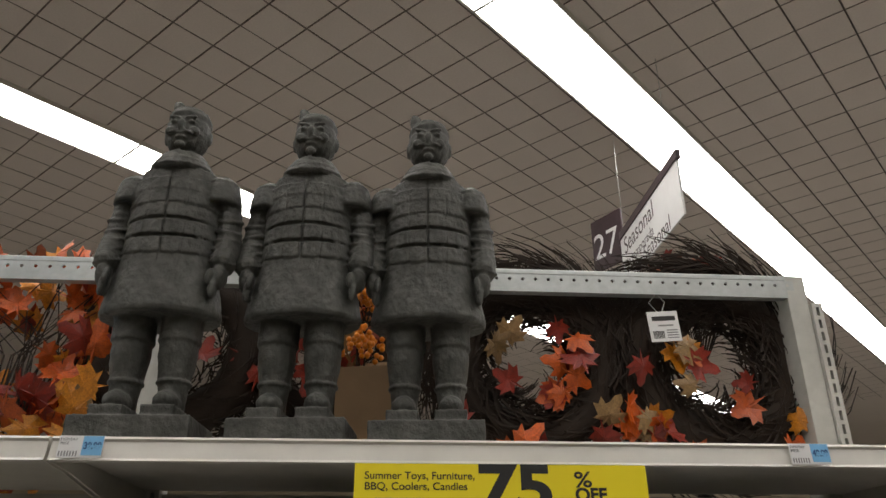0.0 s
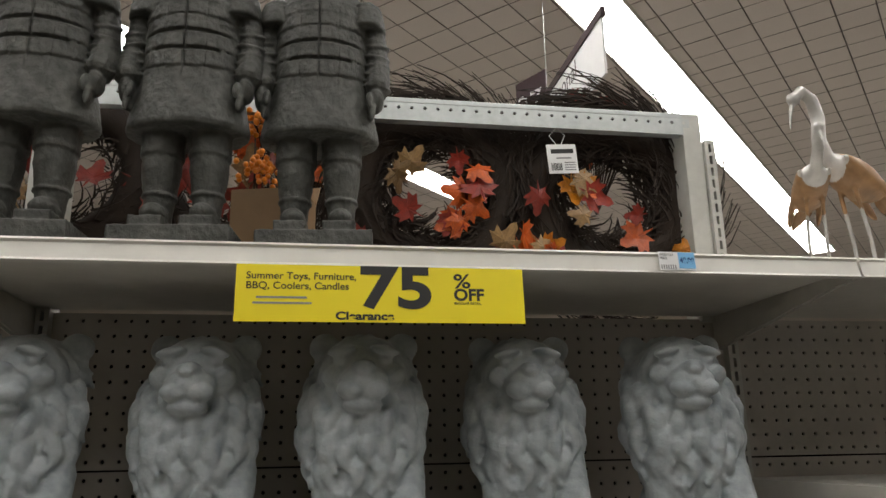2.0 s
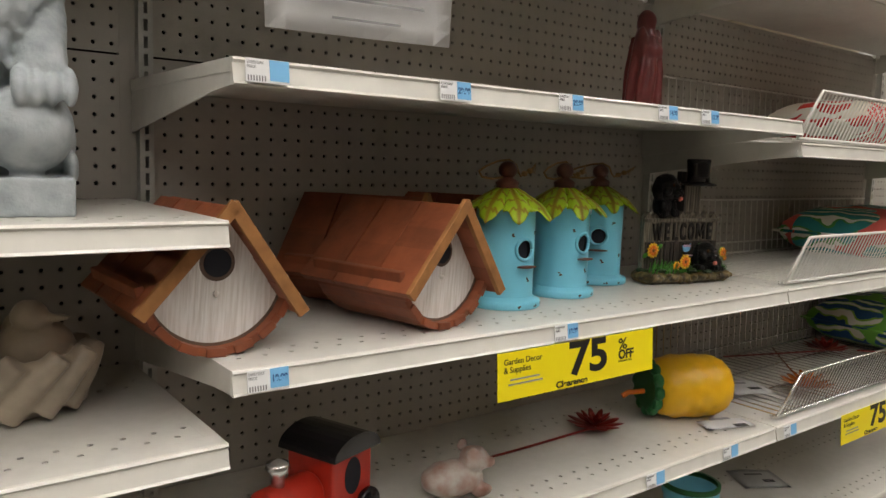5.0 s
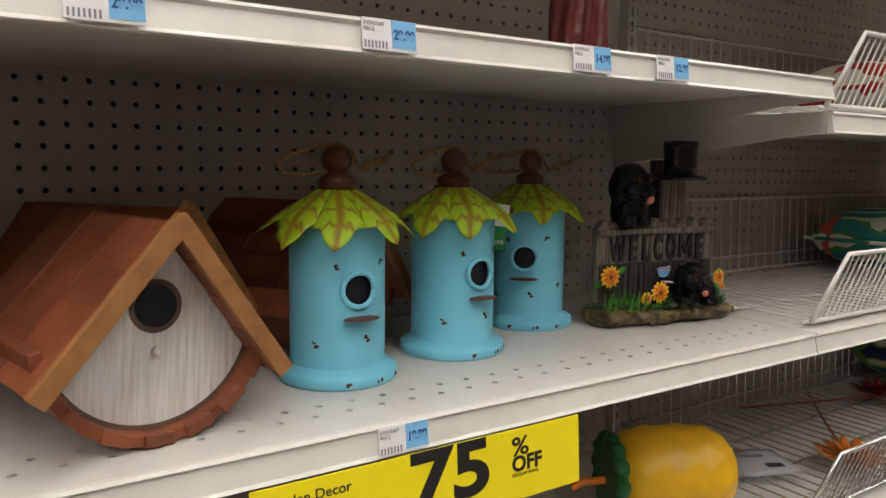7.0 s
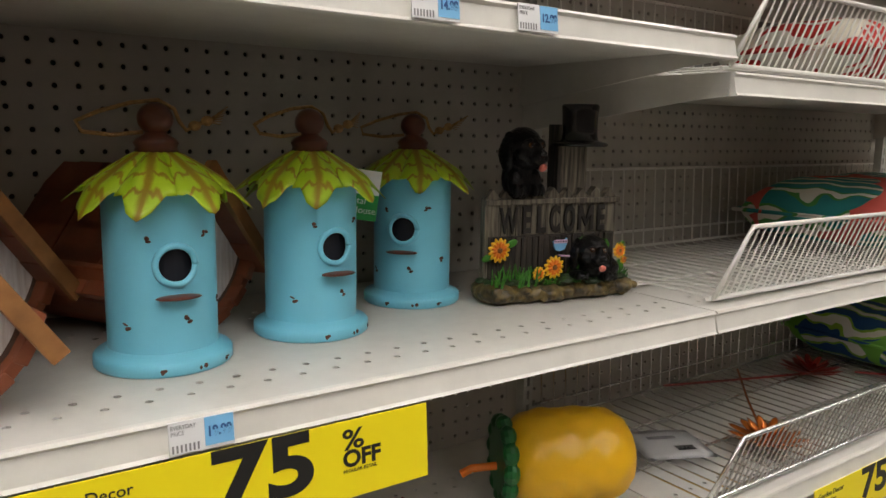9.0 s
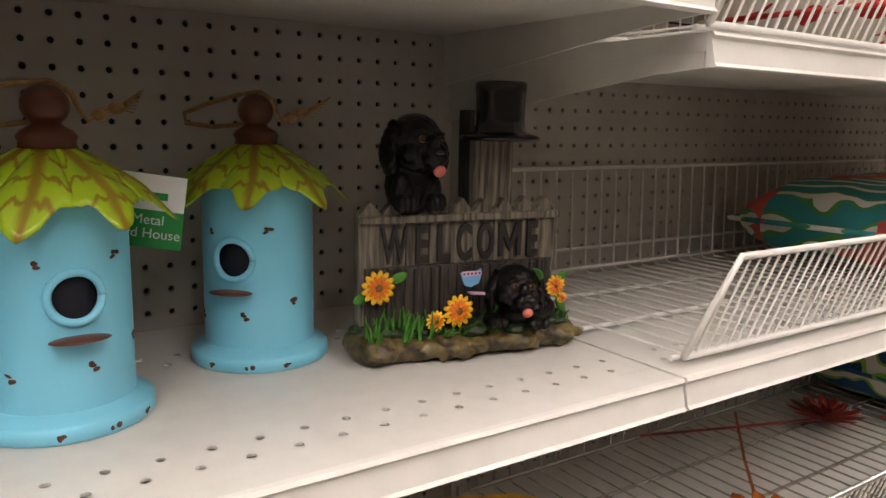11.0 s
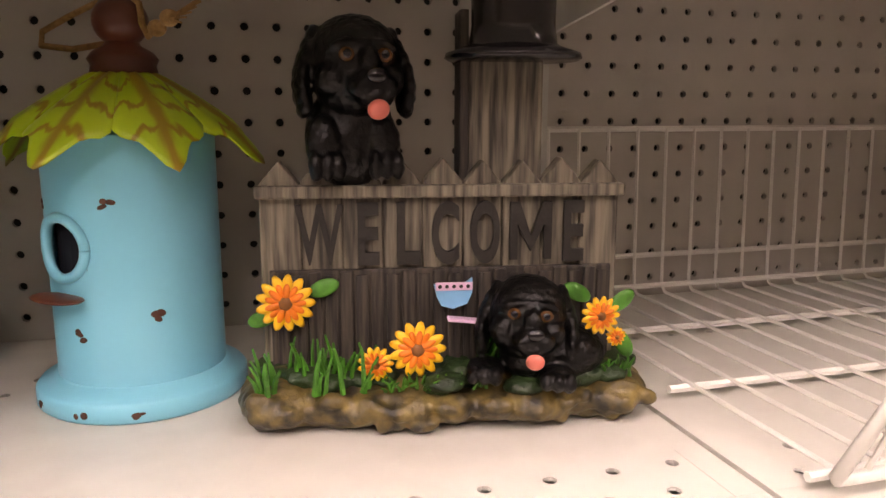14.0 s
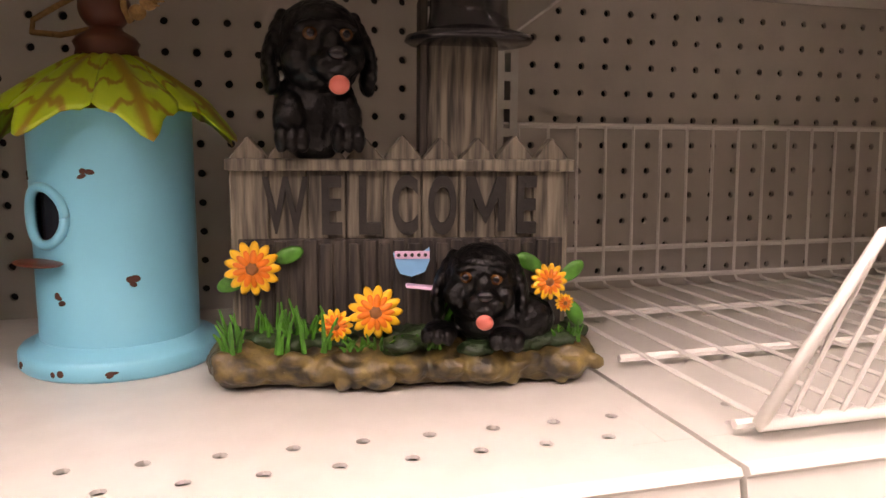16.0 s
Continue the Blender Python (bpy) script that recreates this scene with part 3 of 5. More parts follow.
    add_ball(bm, (-0.02, 0.004, 0.566), (0.01, 0.013, 0.018), R(0, -18, 0))
    for sx in (-1, 1):
        add_ball(bm, (sx * 0.009, -0.0385, 0.5035), (0.011, 0.004, 0.0024), R(0, sx * 22, 0))
    bm.verts.ensure_lookup_table()
    for v in bm.verts[first:]:
        v.co = Vector((v.co.x * 1.32, v.co.y * 1.2 - 0.004, 0.466 + (v.co.z - 0.466) * 1.12))
    return fused("warrior_statue", bm, 0.0019, STONE, rough=0.0012, freq=120, smooth_rounds=1)


WARRIOR = build_warrior()
for x, y, rz in ((-0.378, 1.175, -2), (-0.172, 1.18, -6), (0.016, 1.185, -5)):
    o = part("warrior_statue", WARRIOR, STONE)
    o.matrix_world = pose(x, y, TOP, 0, 0, rz) @ Matrix.Diagonal((0.8, 0.92, 0.965, 1))
    tagged(o, "dark grey stone-look armoured warrior statue on a block", "warrior statue", "warrior statues on the top shelf")

CLAY = material("glazed_cream_clay", (0.5, 0.42, 0.32), 0.3, dark=0.75, scale=22, bump=0.12, bump_scale=90, patch=14)
CLAYGREY = material("grey_glaze", (0.22, 0.2, 0.17), 0.25, dark=0.8, scale=22, bump=0.1)


def build_nest():
    bm = bmesh.new()
    rnd = random.Random(8)
    add_lathe(bm, [(0, 0), (0.06, 0), (0.092, 0.02), (0.104, 0.05), (0.1, 0.078), (0.09, 0.08), (0.08, 0.062), (0, 0.055)], 36, Matrix.Diagonal((1, 0.75, 1, 1)))
    for k in range(13):
        a = 2 * math.pi * k / 13
        add_tube(bm, [(math.cos(a + b * 0.6) * (0.08 + 0.026 * b), math.sin(a + b * 0.6) * (0.08 + 0.026 * b) * 0.75, 0.012 + 0.07 * b) for b in (0, 0.2, 0.4, 0.6, 0.8, 1.0)], 0.018, 12, 0.85)
    for sx in (-1, 1):
        add_ball(bm, (sx * 0.04, 0.0, 0.085), (0.045, 0.04, 0.033))
        add_ball(bm, (sx * 0.035, -0.015, 0.125), (0.022, 0.022, 0.02))
        add_ball(bm, (sx * 0.062, -0.02, 0.122), (0.02, 0.008, 0.005))
        add_ball(bm, (sx * 0.022, 0.02, 0.105), (0.02, 0.03, 0.02))
    return fused("bird_nest_statue", bm, 0.0036, CLAY, rough=0.001, freq=50, smooth_rounds=2)


NEST = build_nest()
for x, y, rz in ((0.575, 1.29, -12), (0.055, 1.28, 5)):
    o = part("bird_nest_statue", NEST, CLAY)
    o.matrix_world = pose(x, y, DUCK_Z, 0, 0, rz)
    tagged(o, "glazed cream ceramic pair of birds in a fluted bowl", "bird statue", "ceramic bird bowls")

MAROON = material("maroon_glaze", (0.16, 0.03, 0.03), 0.28, dark=0.7, scale=30, bump=0.2, bump_scale=60)


def build_robed():
    bm = bmesh.new()
    add_lathe(bm, [(0, 0), (0.04, 0), (0.048, 0.02), (0.044, 0.08), (0.036, 0.14), (0.024, 0.165), (0, 0.17)], 24)
    for k in range(9):
        a = 2 * math.pi * k / 9
        add_tube(bm, [(math.cos(a) * 0.046, math.sin(a) * 0.046, 0.005), (math.cos(a + 0.2) * 0.044, math.sin(a + 0.2) * 0.044, 0.08), (math.cos(a + 0.3) * 0.03, math.sin(a + 0.3) * 0.03, 0.15)], 0.009, 8)
    add_ball(bm, (0, 0, 0.18), (0.026, 0.026, 0.026))
    add_ball(bm, (0, -0.03, 0.12), (0.03, 0.02, 0.02))
    add_ball(bm, (-0.03, -0.01, 0.13), (0.014, 0.02, 0.04))
    add_ball(bm, (0.03, -0.01, 0.13), (0.014, 0.02, 0.04))
    return fused("robed_figurine", bm, 0.003, MAROON, rough=0.001)


o = part("robed_figurine", build_robed(), MAROON)
o.matrix_world = pose(1.665, 1.2, B_Z) @ Matrix.Diagonal((0.72, 0.72, 0.95, 1))
tagged(o, "maroon glazed robed garden figurine", "figurine")
WHITEPAINT = material("white_paint", (0.7, 0.68, 0.64), 0.4, dark=0.9, bump=0.05)
FEATHER = material("brown_feather", (0.36, 0.2, 0.09), 0.5, dark=0.55, scale=30, bump=0.5, bump_scale=80)
CRANEWHITE = material("chipped_white_metal", (0.6, 0.58, 0.55), 0.35, 0.2, dark=0.7, scale=30, bump=0.2)


def crane(x, y, z, rz, upright_neck, s=1.0):
    bm = bmesh.new()
    for sx in (-1, 1):
        add_tube(bm, [(0.02, sx * 0.018, 0), (0.018, sx * 0.018, 0.1), (0.0, sx * 0.016, 0.2)], 0.0045, 8)
        for a in (-0.5, 0, 0.5):
            add_tube(bm, [(0.02, sx * 0.018, 0.004), (0.02 - 0.03 * math.cos(a), sx * 0.018 + 0.03 * math.sin(a), 0.003)], 0.003, 6)
    add_ball(bm, (0.02, 0, 0.225), (0.07, 0.036, 0.035), Euler((0, radians(25), 0)).to_matrix().to_4x4())
    for k in range(7):
        for sy in (-1, 1):
            add_ball(bm, (0.0 + 0.013 * k, sy * 0.03, 0.235 - 0.008 * k), (0.04, 0.006, 0.012), Euler((0, radians(30 + 3 * k), 0)).to_matrix().to_4x4(), 10, 6)
    for k in range(5):
        add_ball(bm, (0.085 + 0.006 * k, -0.016 + 0.008 * k, 0.2 - 0.006 * k), (0.03, 0.005, 0.008), Euler((0, radians(35), 0)).to_matrix().to_4x4(), 8, 6)
    if upright_neck:
        neck = [(-0.03, 0, 0.24), (-0.052, 0, 0.29), (-0.045, 0, 0.335), (-0.055, 0, 0.372), (-0.08, 0, 0.385), (-0.1, 0, 0.365)]
        beak = [(-0.1, 0, 0.365), (-0.112, 0, 0.335), (-0.118, 0, 0.3)]
    else:
        neck = [(-0.03, 0, 0.24), (-0.06, 0, 0.27), (-0.08, 0, 0.3), (-0.092, 0, 0.32)]
        beak = [(-0.092, 0, 0.322), (-0.104, 0, 0.296), (-0.112, 0, 0.265)]
    add_tube(bm, neck, 0.014, 10, 0.75)
    add_ball(bm, neck[-1], (0.014, 0.011, 0.013))
    add_tube(bm, beak, 0.006, 8, 0.3)
    me = fused("crane_statue", bm, 0.0032, CRANEWHITE, smooth_rounds=2)
    me.materials.append(FEATHER)
    for p in me.polygons:
        if 0.16 < p.center.z < 0.275 and p.center.x > -0.025:
            p.material_index = 1
    o = part("crane_statue", me, None)
    o.matrix_world = pose(x, y, z, 0, 0, rz) @ Matrix.Diagonal((s, s, s, 1))
    return tagged(o, "white and brown painted metal crane statue", "crane statue", "crane statues on the top shelf")


crane(1.0, 1.32, TOP, 12, True, 1.03)
crane(0.875, 1.25, TOP, 70, False, 0.82)


# ---- birdhouses ----
def leaf_roof_material():
    """Lime enamel with soft ochre stain along a midrib and slanting side veins."""
    m = material("green_leaf_metal", (0.42, 0.6, 0.02), 0.38, dark=0.85, scale=40, bump=0.08, second=(0.33, 0.52, 0.015))
    n, l = m.node_tree.nodes, m.node_tree.links
    b = n["Principled BSDF"]
    paint = b.inputs["Base Color"].links[0].from_socket

    def calc(op, a, c=None):
        q = n.new("ShaderNodeMath")
        q.operation = op
        for i, v in enumerate((a, c)):
            if v is None:
                continue
            if isinstance(v, float):
                q.inputs[i].default_value = v
            else:
                l.new(v, q.inputs[i])
        return q.outputs[0]

    uv, sep = n.new("ShaderNodeUVMap"), n.new("ShaderNodeSeparateXYZ")
    l.new(uv.outputs[0], sep.inputs[0])
    wob = n.new("ShaderNodeTexNoise")
    wob.inputs["Scale"].default_value = 3.0
    l.new(uv.outputs[0], wob.inputs["Vector"])
    shift = calc("MULTIPLY", calc("SUBTRACT", wob.outputs[0], 0.5), 0.35)
    w = calc("ABSOLUTE", calc("ADD", sep.outputs[0], shift))
    mid = calc("DIVIDE", calc("MULTIPLY", w, calc("ADD", sep.outputs[1], 0.15)), 0.2)
    slant = calc("ADD", calc("SUBTRACT", sep.outputs[1], calc("MULTIPLY", w, 0.2)), shift)
    saw = calc("ABSOLUTE", calc("SUBTRACT", calc("FRACT", calc("MULTIPLY", slant, 3.3)), 0.5))
    near = calc("MINIMUM", mid, calc("DIVIDE", saw, 0.16))
    rng = n.new("ShaderNodeMapRange")
    rng.interpolation_type = "SMOOTHSTEP"
    rng.inputs[1].default_value, rng.inputs[2].default_value = 0.2, 1.15
    rng.inputs[3].default_value, rng.inputs[4].default_value = 0.85, 0.0
    l.new(near, rng.inputs[0])
    mix = n.new("ShaderNodeMix")
    mix.data_type = "RGBA"
    mix.inputs[7].default_value = (0.26, 0.13, 0.01, 1)
    l.new(rng.outputs[0], mix.inputs[0])
    l.new(paint, mix.inputs[6])
    l.new(mix.outputs[2], b.inputs["Base Color"])
    return m


LEAFG = leaf_roof_material()
AQUA_IN = material("aqua_underside", (0.1, 0.32, 0.4), 0.5, dark=0.8)


def build_can_house():
    e = empty("can_birdhouse", pose(0, 0, 0), "sky blue painted metal birdhouse with a green leaf roof", "birdhouse", "blue can birdhouses")
    r = 0.0515
    bm = bmesh.new()
    hz, hr = 0.102, 0.0182
    # wall with a real round opening facing -y
    seg = 72
    zs = [0.012 + k * 0.006 for k in range(27)]
    grid = [[bm.verts.new((r * math.sin(2 * math.pi * i / seg), -r * math.cos(2 * math.pi * i / seg), z)) for i in range(seg)] for z in zs]
    for a, b in zip(grid, grid[1:]):
        for i in range(seg):
            c = (a[i].co + b[(i + 1) % seg].co) / 2
            ang = math.atan2(c.x, -c.y)
            if math.hypot(ang * r, c.z - hz) < hr * 1.02 and c.y < 0:
                continue
            bm.faces.new((a[i], a[(i + 1) % seg], b[(i + 1) % seg], b[i]))
    body = part("body", bm, AQUA, e, smooth=True)
    bm = bmesh.new()
    n = 28
    path = []
    for k in range(n + 1):
        t = 2 * math.pi * k / n
        ang = hr * math.cos(t) / r
        path.append(((r + 0.0008) * math.sin(ang), -(r + 0.0008) * math.cos(ang), hz + hr * math.sin(t)))
    add_tube(bm, path, 0.0032, 8)
    part("hole_ring", bm, AQUA, e, smooth=True)
    bm = bmesh.new()
    add_lathe(bm, [(0, 0.014), (r - 0.006, 0.014), (r - 0.006, 0.16), (0, 0.16)], 32)
    part("lining", bm, HOLE, e)
    bm = bmesh.new()
    add_lathe(bm, [(0, 0), (0.063, 0), (0.065, 0.002), (0.065, 0.011), (0.063, 0.0135), (0.055, 0.0142), (0.0535, 0.0185), (0.051, 0.019), (0, 0.019)], 56)
    part("base", bm, AQUA, e, smooth=True)
    bm = bmesh.new()
    add_ball(bm, (0, -r - 0.006, 0.073), (0.021, 0.011, 0.0022), u=20, v=8)
    part("perch", bm, FINIAL, e, "brown metal perch", True)
    # one ragged leaf roof: eight broad pointed leaves, stained along the veins
    count, r0, r1 = 8, 0.012, 0.081
    wob = random.Random(5)
    for k in range(count):
        a0 = 2 * math.pi * (k + 0.5) / count
        half = math.pi / count * 1.03
        dip, bend = wob.uniform(0.002, 0.016), wob.uniform(-0.3, 0.3)
        me = bpy.data.meshes.new("leaf")
        nt, nw = 16, 12
        vs, fs, uvs = [], [], []
        for i in range(nt + 1):
            for j in range(nw + 1):
                w = 2 * j / nw - 1
                t = i / nt
                edge = 0.95 - 0.17 * abs(w) ** 0.9
                edge += 0.13 * max(0, 1 - abs(w)) ** 1.5 + 0.03 * math.sin(9 * abs(w) + k)
                tt = t * edge
                rr = r0 + (r1 - r0) * tt
                a = a0 + half * w + bend * max(0, tt - 0.7)
                zz = 0.206 - 0.046 * tt ** 1.2 - dip * max(0, tt - 0.75) * 3 + 0.0035 * tt * (1 - w * w) + 0.001 * math.sin(7 * w + k)
                vs.append((rr * math.cos(a), rr * math.sin(a), zz))
                uvs.append((w, tt))
        for i in range(nt):
            for j in range(nw):
                q = i * (nw + 1) + j
                fs.append((q, q + nw + 1, q + nw + 2, q + 1))
        me.from_pydata(vs, [], fs)
        layer = me.uv_layers.new(name="UVMap")
        for lp in me.loops:
            layer.data[lp.index].uv = uvs[lp.vertex_index]
        bm = bmesh.new()
        bm.from_mesh(me)
        bmesh.ops.recalc_face_normals(bm, faces=bm.faces)
        bmesh.ops.solidify(bm, geom=bm.faces[:], thickness=0.0008)
        bpy.data.meshes.remove(me)
        part("leaf", bm, LEAFG, e, smooth=True)
    bm = bmesh.new()
    add_lathe(bm, [(0, 0.2), (0.02, 0.204), (0.019, 0.208), (0.021, 0.212), (0.018, 0.216), (0.011, 0.22), (0.0095, 0.223), (0, 0.223)], 28)
    part("finial_collar", bm, FINIAL, e, "turned brown collar", True)
    bm = bmesh.new()
    add_ball(bm, (0, 0, 0.2345), (0.0165, 0.0165, 0.0155), u=24, v=16)
    part("finial_ball", bm, FINIAL, e, "brown wooden ball finial", True)
    bm = bmesh.new()
    loop = [(-0.012, 0.0, 0.222), (-0.04, -0.006, 0.219), (-0.066, -0.01, 0.222), (-0.07, -0.006, 0.231), (-0.05, 0.0, 0.24), (-0.02, 0.004, 0.249), (0.004, 0.002, 0.252), (0.018, 0.0, 0.244), (0.022, -0.002, 0.232), (0.028, -0.003, 0.224), (0.036, -0.003, 0.229), (0.048, -0.004, 0.233)]
    add_tube(bm, loop, 0.002, 8)
    for c in ((0.036, -0.003, 0.2285), (0.048, -0.004, 0.2335)):
        add_ball(bm, c, (0.006, 0.005, 0.005))
    for k in range(7):
        add_tube(bm, [(0.048, -0.004, 0.2335), (0.06 + 0.002 * k, -0.006 + 0.002 * k, 0.23 + 0.003 * k)], 0.0007, 4)
    part("rope", bm, ROPE, e, "knotted jute hanging rope", True)
    rnd = random.Random(3)
    for ang, z in ((0.62, 0.13), (0.2, 0.05), (-0.5, 0.125), (1.1, 0.06), (-0.9, 0.045), (0.3, 0.005), (-0.3, 0.006), (0.8, 0.0065)):
        bm = bmesh.new()
        rr = (0.0514 if z > 0.02 else 0.0649)
        for q in range(3):
            da, dz = rnd.uniform(-0.05, 0.05), rnd.uniform(-0.003, 0.003) * (0.4 if z < 0.02 else 1)
            add_ball(bm, (rr * math.sin(ang + da), -rr * math.cos(ang + da), z + dz), (rnd.uniform(0.0015, 0.0035), 0.0009, rnd.uniform(0.001, 0.0024)), Euler((0, rnd.uniform(-0.6, 0.6), ang)).to_matrix().to_4x4(), 7, 5)
        part("chip", bm, RUST, e, "worn chip showing rusty metal")
    return e


can = build_can_house()
can.matrix_world = pose(1.69, 1.316, C_Z, 0, 0, -46)
copy_thing(can, pose(1.507, 1.244, C_Z, 0, 0, 6))
copy_thing(can, pose(1.334, 1.213, C_Z, 0, 0, 0))
hang = empty("hang_tag", pose(1.58, 1.275, C_Z + 0.15, 0, 8, -22), "green and white card hang tag on the birdhouse", "hang tag")
part("card", box(-0.026, 0.03, -0.0006, 0.0006, -0.03, 0.032, bevel=0.0004), TAG_GREEN, hang)
part("band", box(-0.0255, 0.0295, -0.0016, -0.0007, 0.002, 0.0315), PAPER, hang, "cream top band")
bm = bmesh.new()
add_lathe(bm, [(0, 0), (0.02, 0), (0.02, 0.0006), (0, 0.0006)], 28, pose(0.004, -0.0018, 0.014, 90) @ Matrix.Diagonal((1, 0.55, 1, 1)))
part("badge", bm, PAPER, hang, "white oval badge")
part("badge_bar", box(-0.01, 0.016, -0.003, -0.0026, 0.011, 0.017), TAG_GREEN, hang)
words("lettering", "Metal\nBird House", 0.0115, pose(0.002, -0.001, -0.01), PAPER, hang, align="CENTER")

VIGNETTE = material("smoked_edge", (0.16, 0.1, 0.07), 0.7, dark=0.6, scale=40, bump=0.1)


def build_wood_house():
    """A rounded-bottom wooden birdhouse: front at y=0 facing -y, depth backwards."""
    e = empty("wooden_birdhouse", pose(0, 0, 0), "wooden birdhouse with whitewashed front and red shingle roof", "birdhouse", "wooden birdhouses")
    R0, cz, depth = 0.092, 0.1, 0.17
    out = [(0, 0.172)]
    for k in range(25):
        a = radians(-18) - radians(144) * k / 24
        out.append((R0 * math.cos(a), cz + R0 * math.sin(a) - 0.004))
    bm = bmesh.new()
    vs = add_prism(bm, out, 0.0, depth)
    part("body", bm, WHITEWOOD, e)
    bm = bmesh.new()
    rim = [(R0 * f * math.cos(radians(-18 - 144 * k / 24)), cz - 0.004 + R0 * f * math.sin(radians(-18 - 144 * k / 24))) for f, ks in ((0.995, range(25)), (0.945, range(24, -1, -1))) for k in ks]
    add_prism(bm, rim, -0.0006, 0.0)
    part("scorched_edge", bm, VIGNETTE, e, "scorched brown edge of the front")
    bm = bmesh.new()
    add_lathe(bm, [(0.0172, 0), (0.0225, 0), (0.0225, 0.0006), (0.0172, 0.0006)], 28, pose(0, -0.0004, 0.108, 90))
    part("scorched_ring", bm, VIGNETTE, e, "scorched rim round the hole")
    bm = bmesh.new()
    add_lathe(bm, [(0, 0), (0.0175, 0), (0.0175, 0.002), (0, 0.002)], 28, pose(0, -0.0005, 0.108, 90))
    part("entry_hole", bm, HOLE, e)
    bm = bmesh.new()
    add_ball(bm, (0, -0.004, 0.071), (0.0035, 0.005, 0.004))
    part("peg", bm, WHITEWOOD, e)
    # bark slats round the rounded bottom
    n = 15
    for k in range(n):
        a = radians(-16) - radians(148) * k / (n - 1)
        m = pose(R0 * 1.03 * math.cos(a), 0, cz + R0 * 1.03 * math.sin(a) - 0.004, 0, -math.degrees(a), 0)
        part("slat", box(-0.004, 0.007, -0.014 - 0.004 * (k % 2), depth, -0.0125, 0.0125, m, bevel=0.002), ROOFRED, e)
    # roof planes of overlapping shingles
    for sx in (-1, 1):
        slope = 51.5
        for row in range(4):
            d = 0.012 + row * 0.037
            m = pose(sx * d * math.cos(radians(slope)), 0, 0.181 - d * math.sin(radians(slope)), 0, sx * slope, 0)
            ln = 0.043
            x0, x1 = (-0.006, ln) if sx > 0 else (-ln, 0.006)
            for c in range(3):
                y0 = -0.034 + c * 0.075
                part("shingle", box(x0, x1, y0, y0 + 0.0735, -0.003 - 0.001 * row, 0.005 - 0.0005 * (c % 2), m, bevel=0.0012), ROOFRED, e)
        m = pose(0, 0, 0.185, 0, sx * slope, 0)
        x0, x1 = (0.0, 0.17) if sx > 0 else (-0.17, 0.0)
        part("barge_board", box(x0, x1, -0.0425, -0.0345, -0.012, 0.004, m, bevel=0.001), RAWWOOD, e, "raw wood roof edge")
    return e


wood = build_wood_house()
ROLL = Matrix.Translation((0, 0, 0.1)) @ Matrix.Rotation(radians(4), 4, "Y") @ Matrix.Translation((0, 0, -0.1))
wood.matrix_world = pose(1.122, 1.115, C_Z + 0.006, 0, 0, 12) @ ROLL
copy_thing(wood, pose(0.79, 1.13, C_Z + 0.006, 0, 0, 2) @ ROLL)
copy_thing(wood, pose(1.165, 1.275, C_Z + 0.006, 0, 0, 32))
copy_thing(wood, pose(1.385, 1.3, C_Z + 0.006, 0, 0, 30))


# ---- welcome sign ----
def flower(parent, u, v, w, r, petal=None, tip=None, tilt=0):
    bm = bmesh.new()
    n = 13
    for k in range(n):
        a = 2 * math.pi * k / n
        m = pose(u, w, v, tilt, 0, 0) @ Matrix.Rotation(-a, 4, "Y") @ Matrix.Translation((r * 0.58, -0.001 * (k % 2), 0))
        add_ball(bm, (0, 0, 0), (r * 0.44, 0.0016, r * 0.19), m, 8, 6)
    f = part("flower", bm, petal or PETALY, parent, "yellow and orange daisy", True)
    bm = bmesh.new()
    for k in range(n):
        a = 2 * math.pi * k / n
        m = pose(u, w - 0.0012, v, tilt, 0, 0) @ Matrix.Rotation(-a, 4, "Y") @ Matrix.Translation((r * 0.42, -0.001 * (k % 2), 0))
        add_ball(bm, (0, 0, 0), (r * 0.3, 0.0014, r * 0.13), m, 8, 6)
    part("petal_base", bm, tip or PETALO, f, "orange inner petals", True)
    bm = bmesh.new()
    add_ball(bm, (u, w - 0.002, v), (r * 0.24, 0.0025, r * 0.24), u=12, v=8)
    part("flower_centre", bm, CENTRE, f, "brown centre", True)


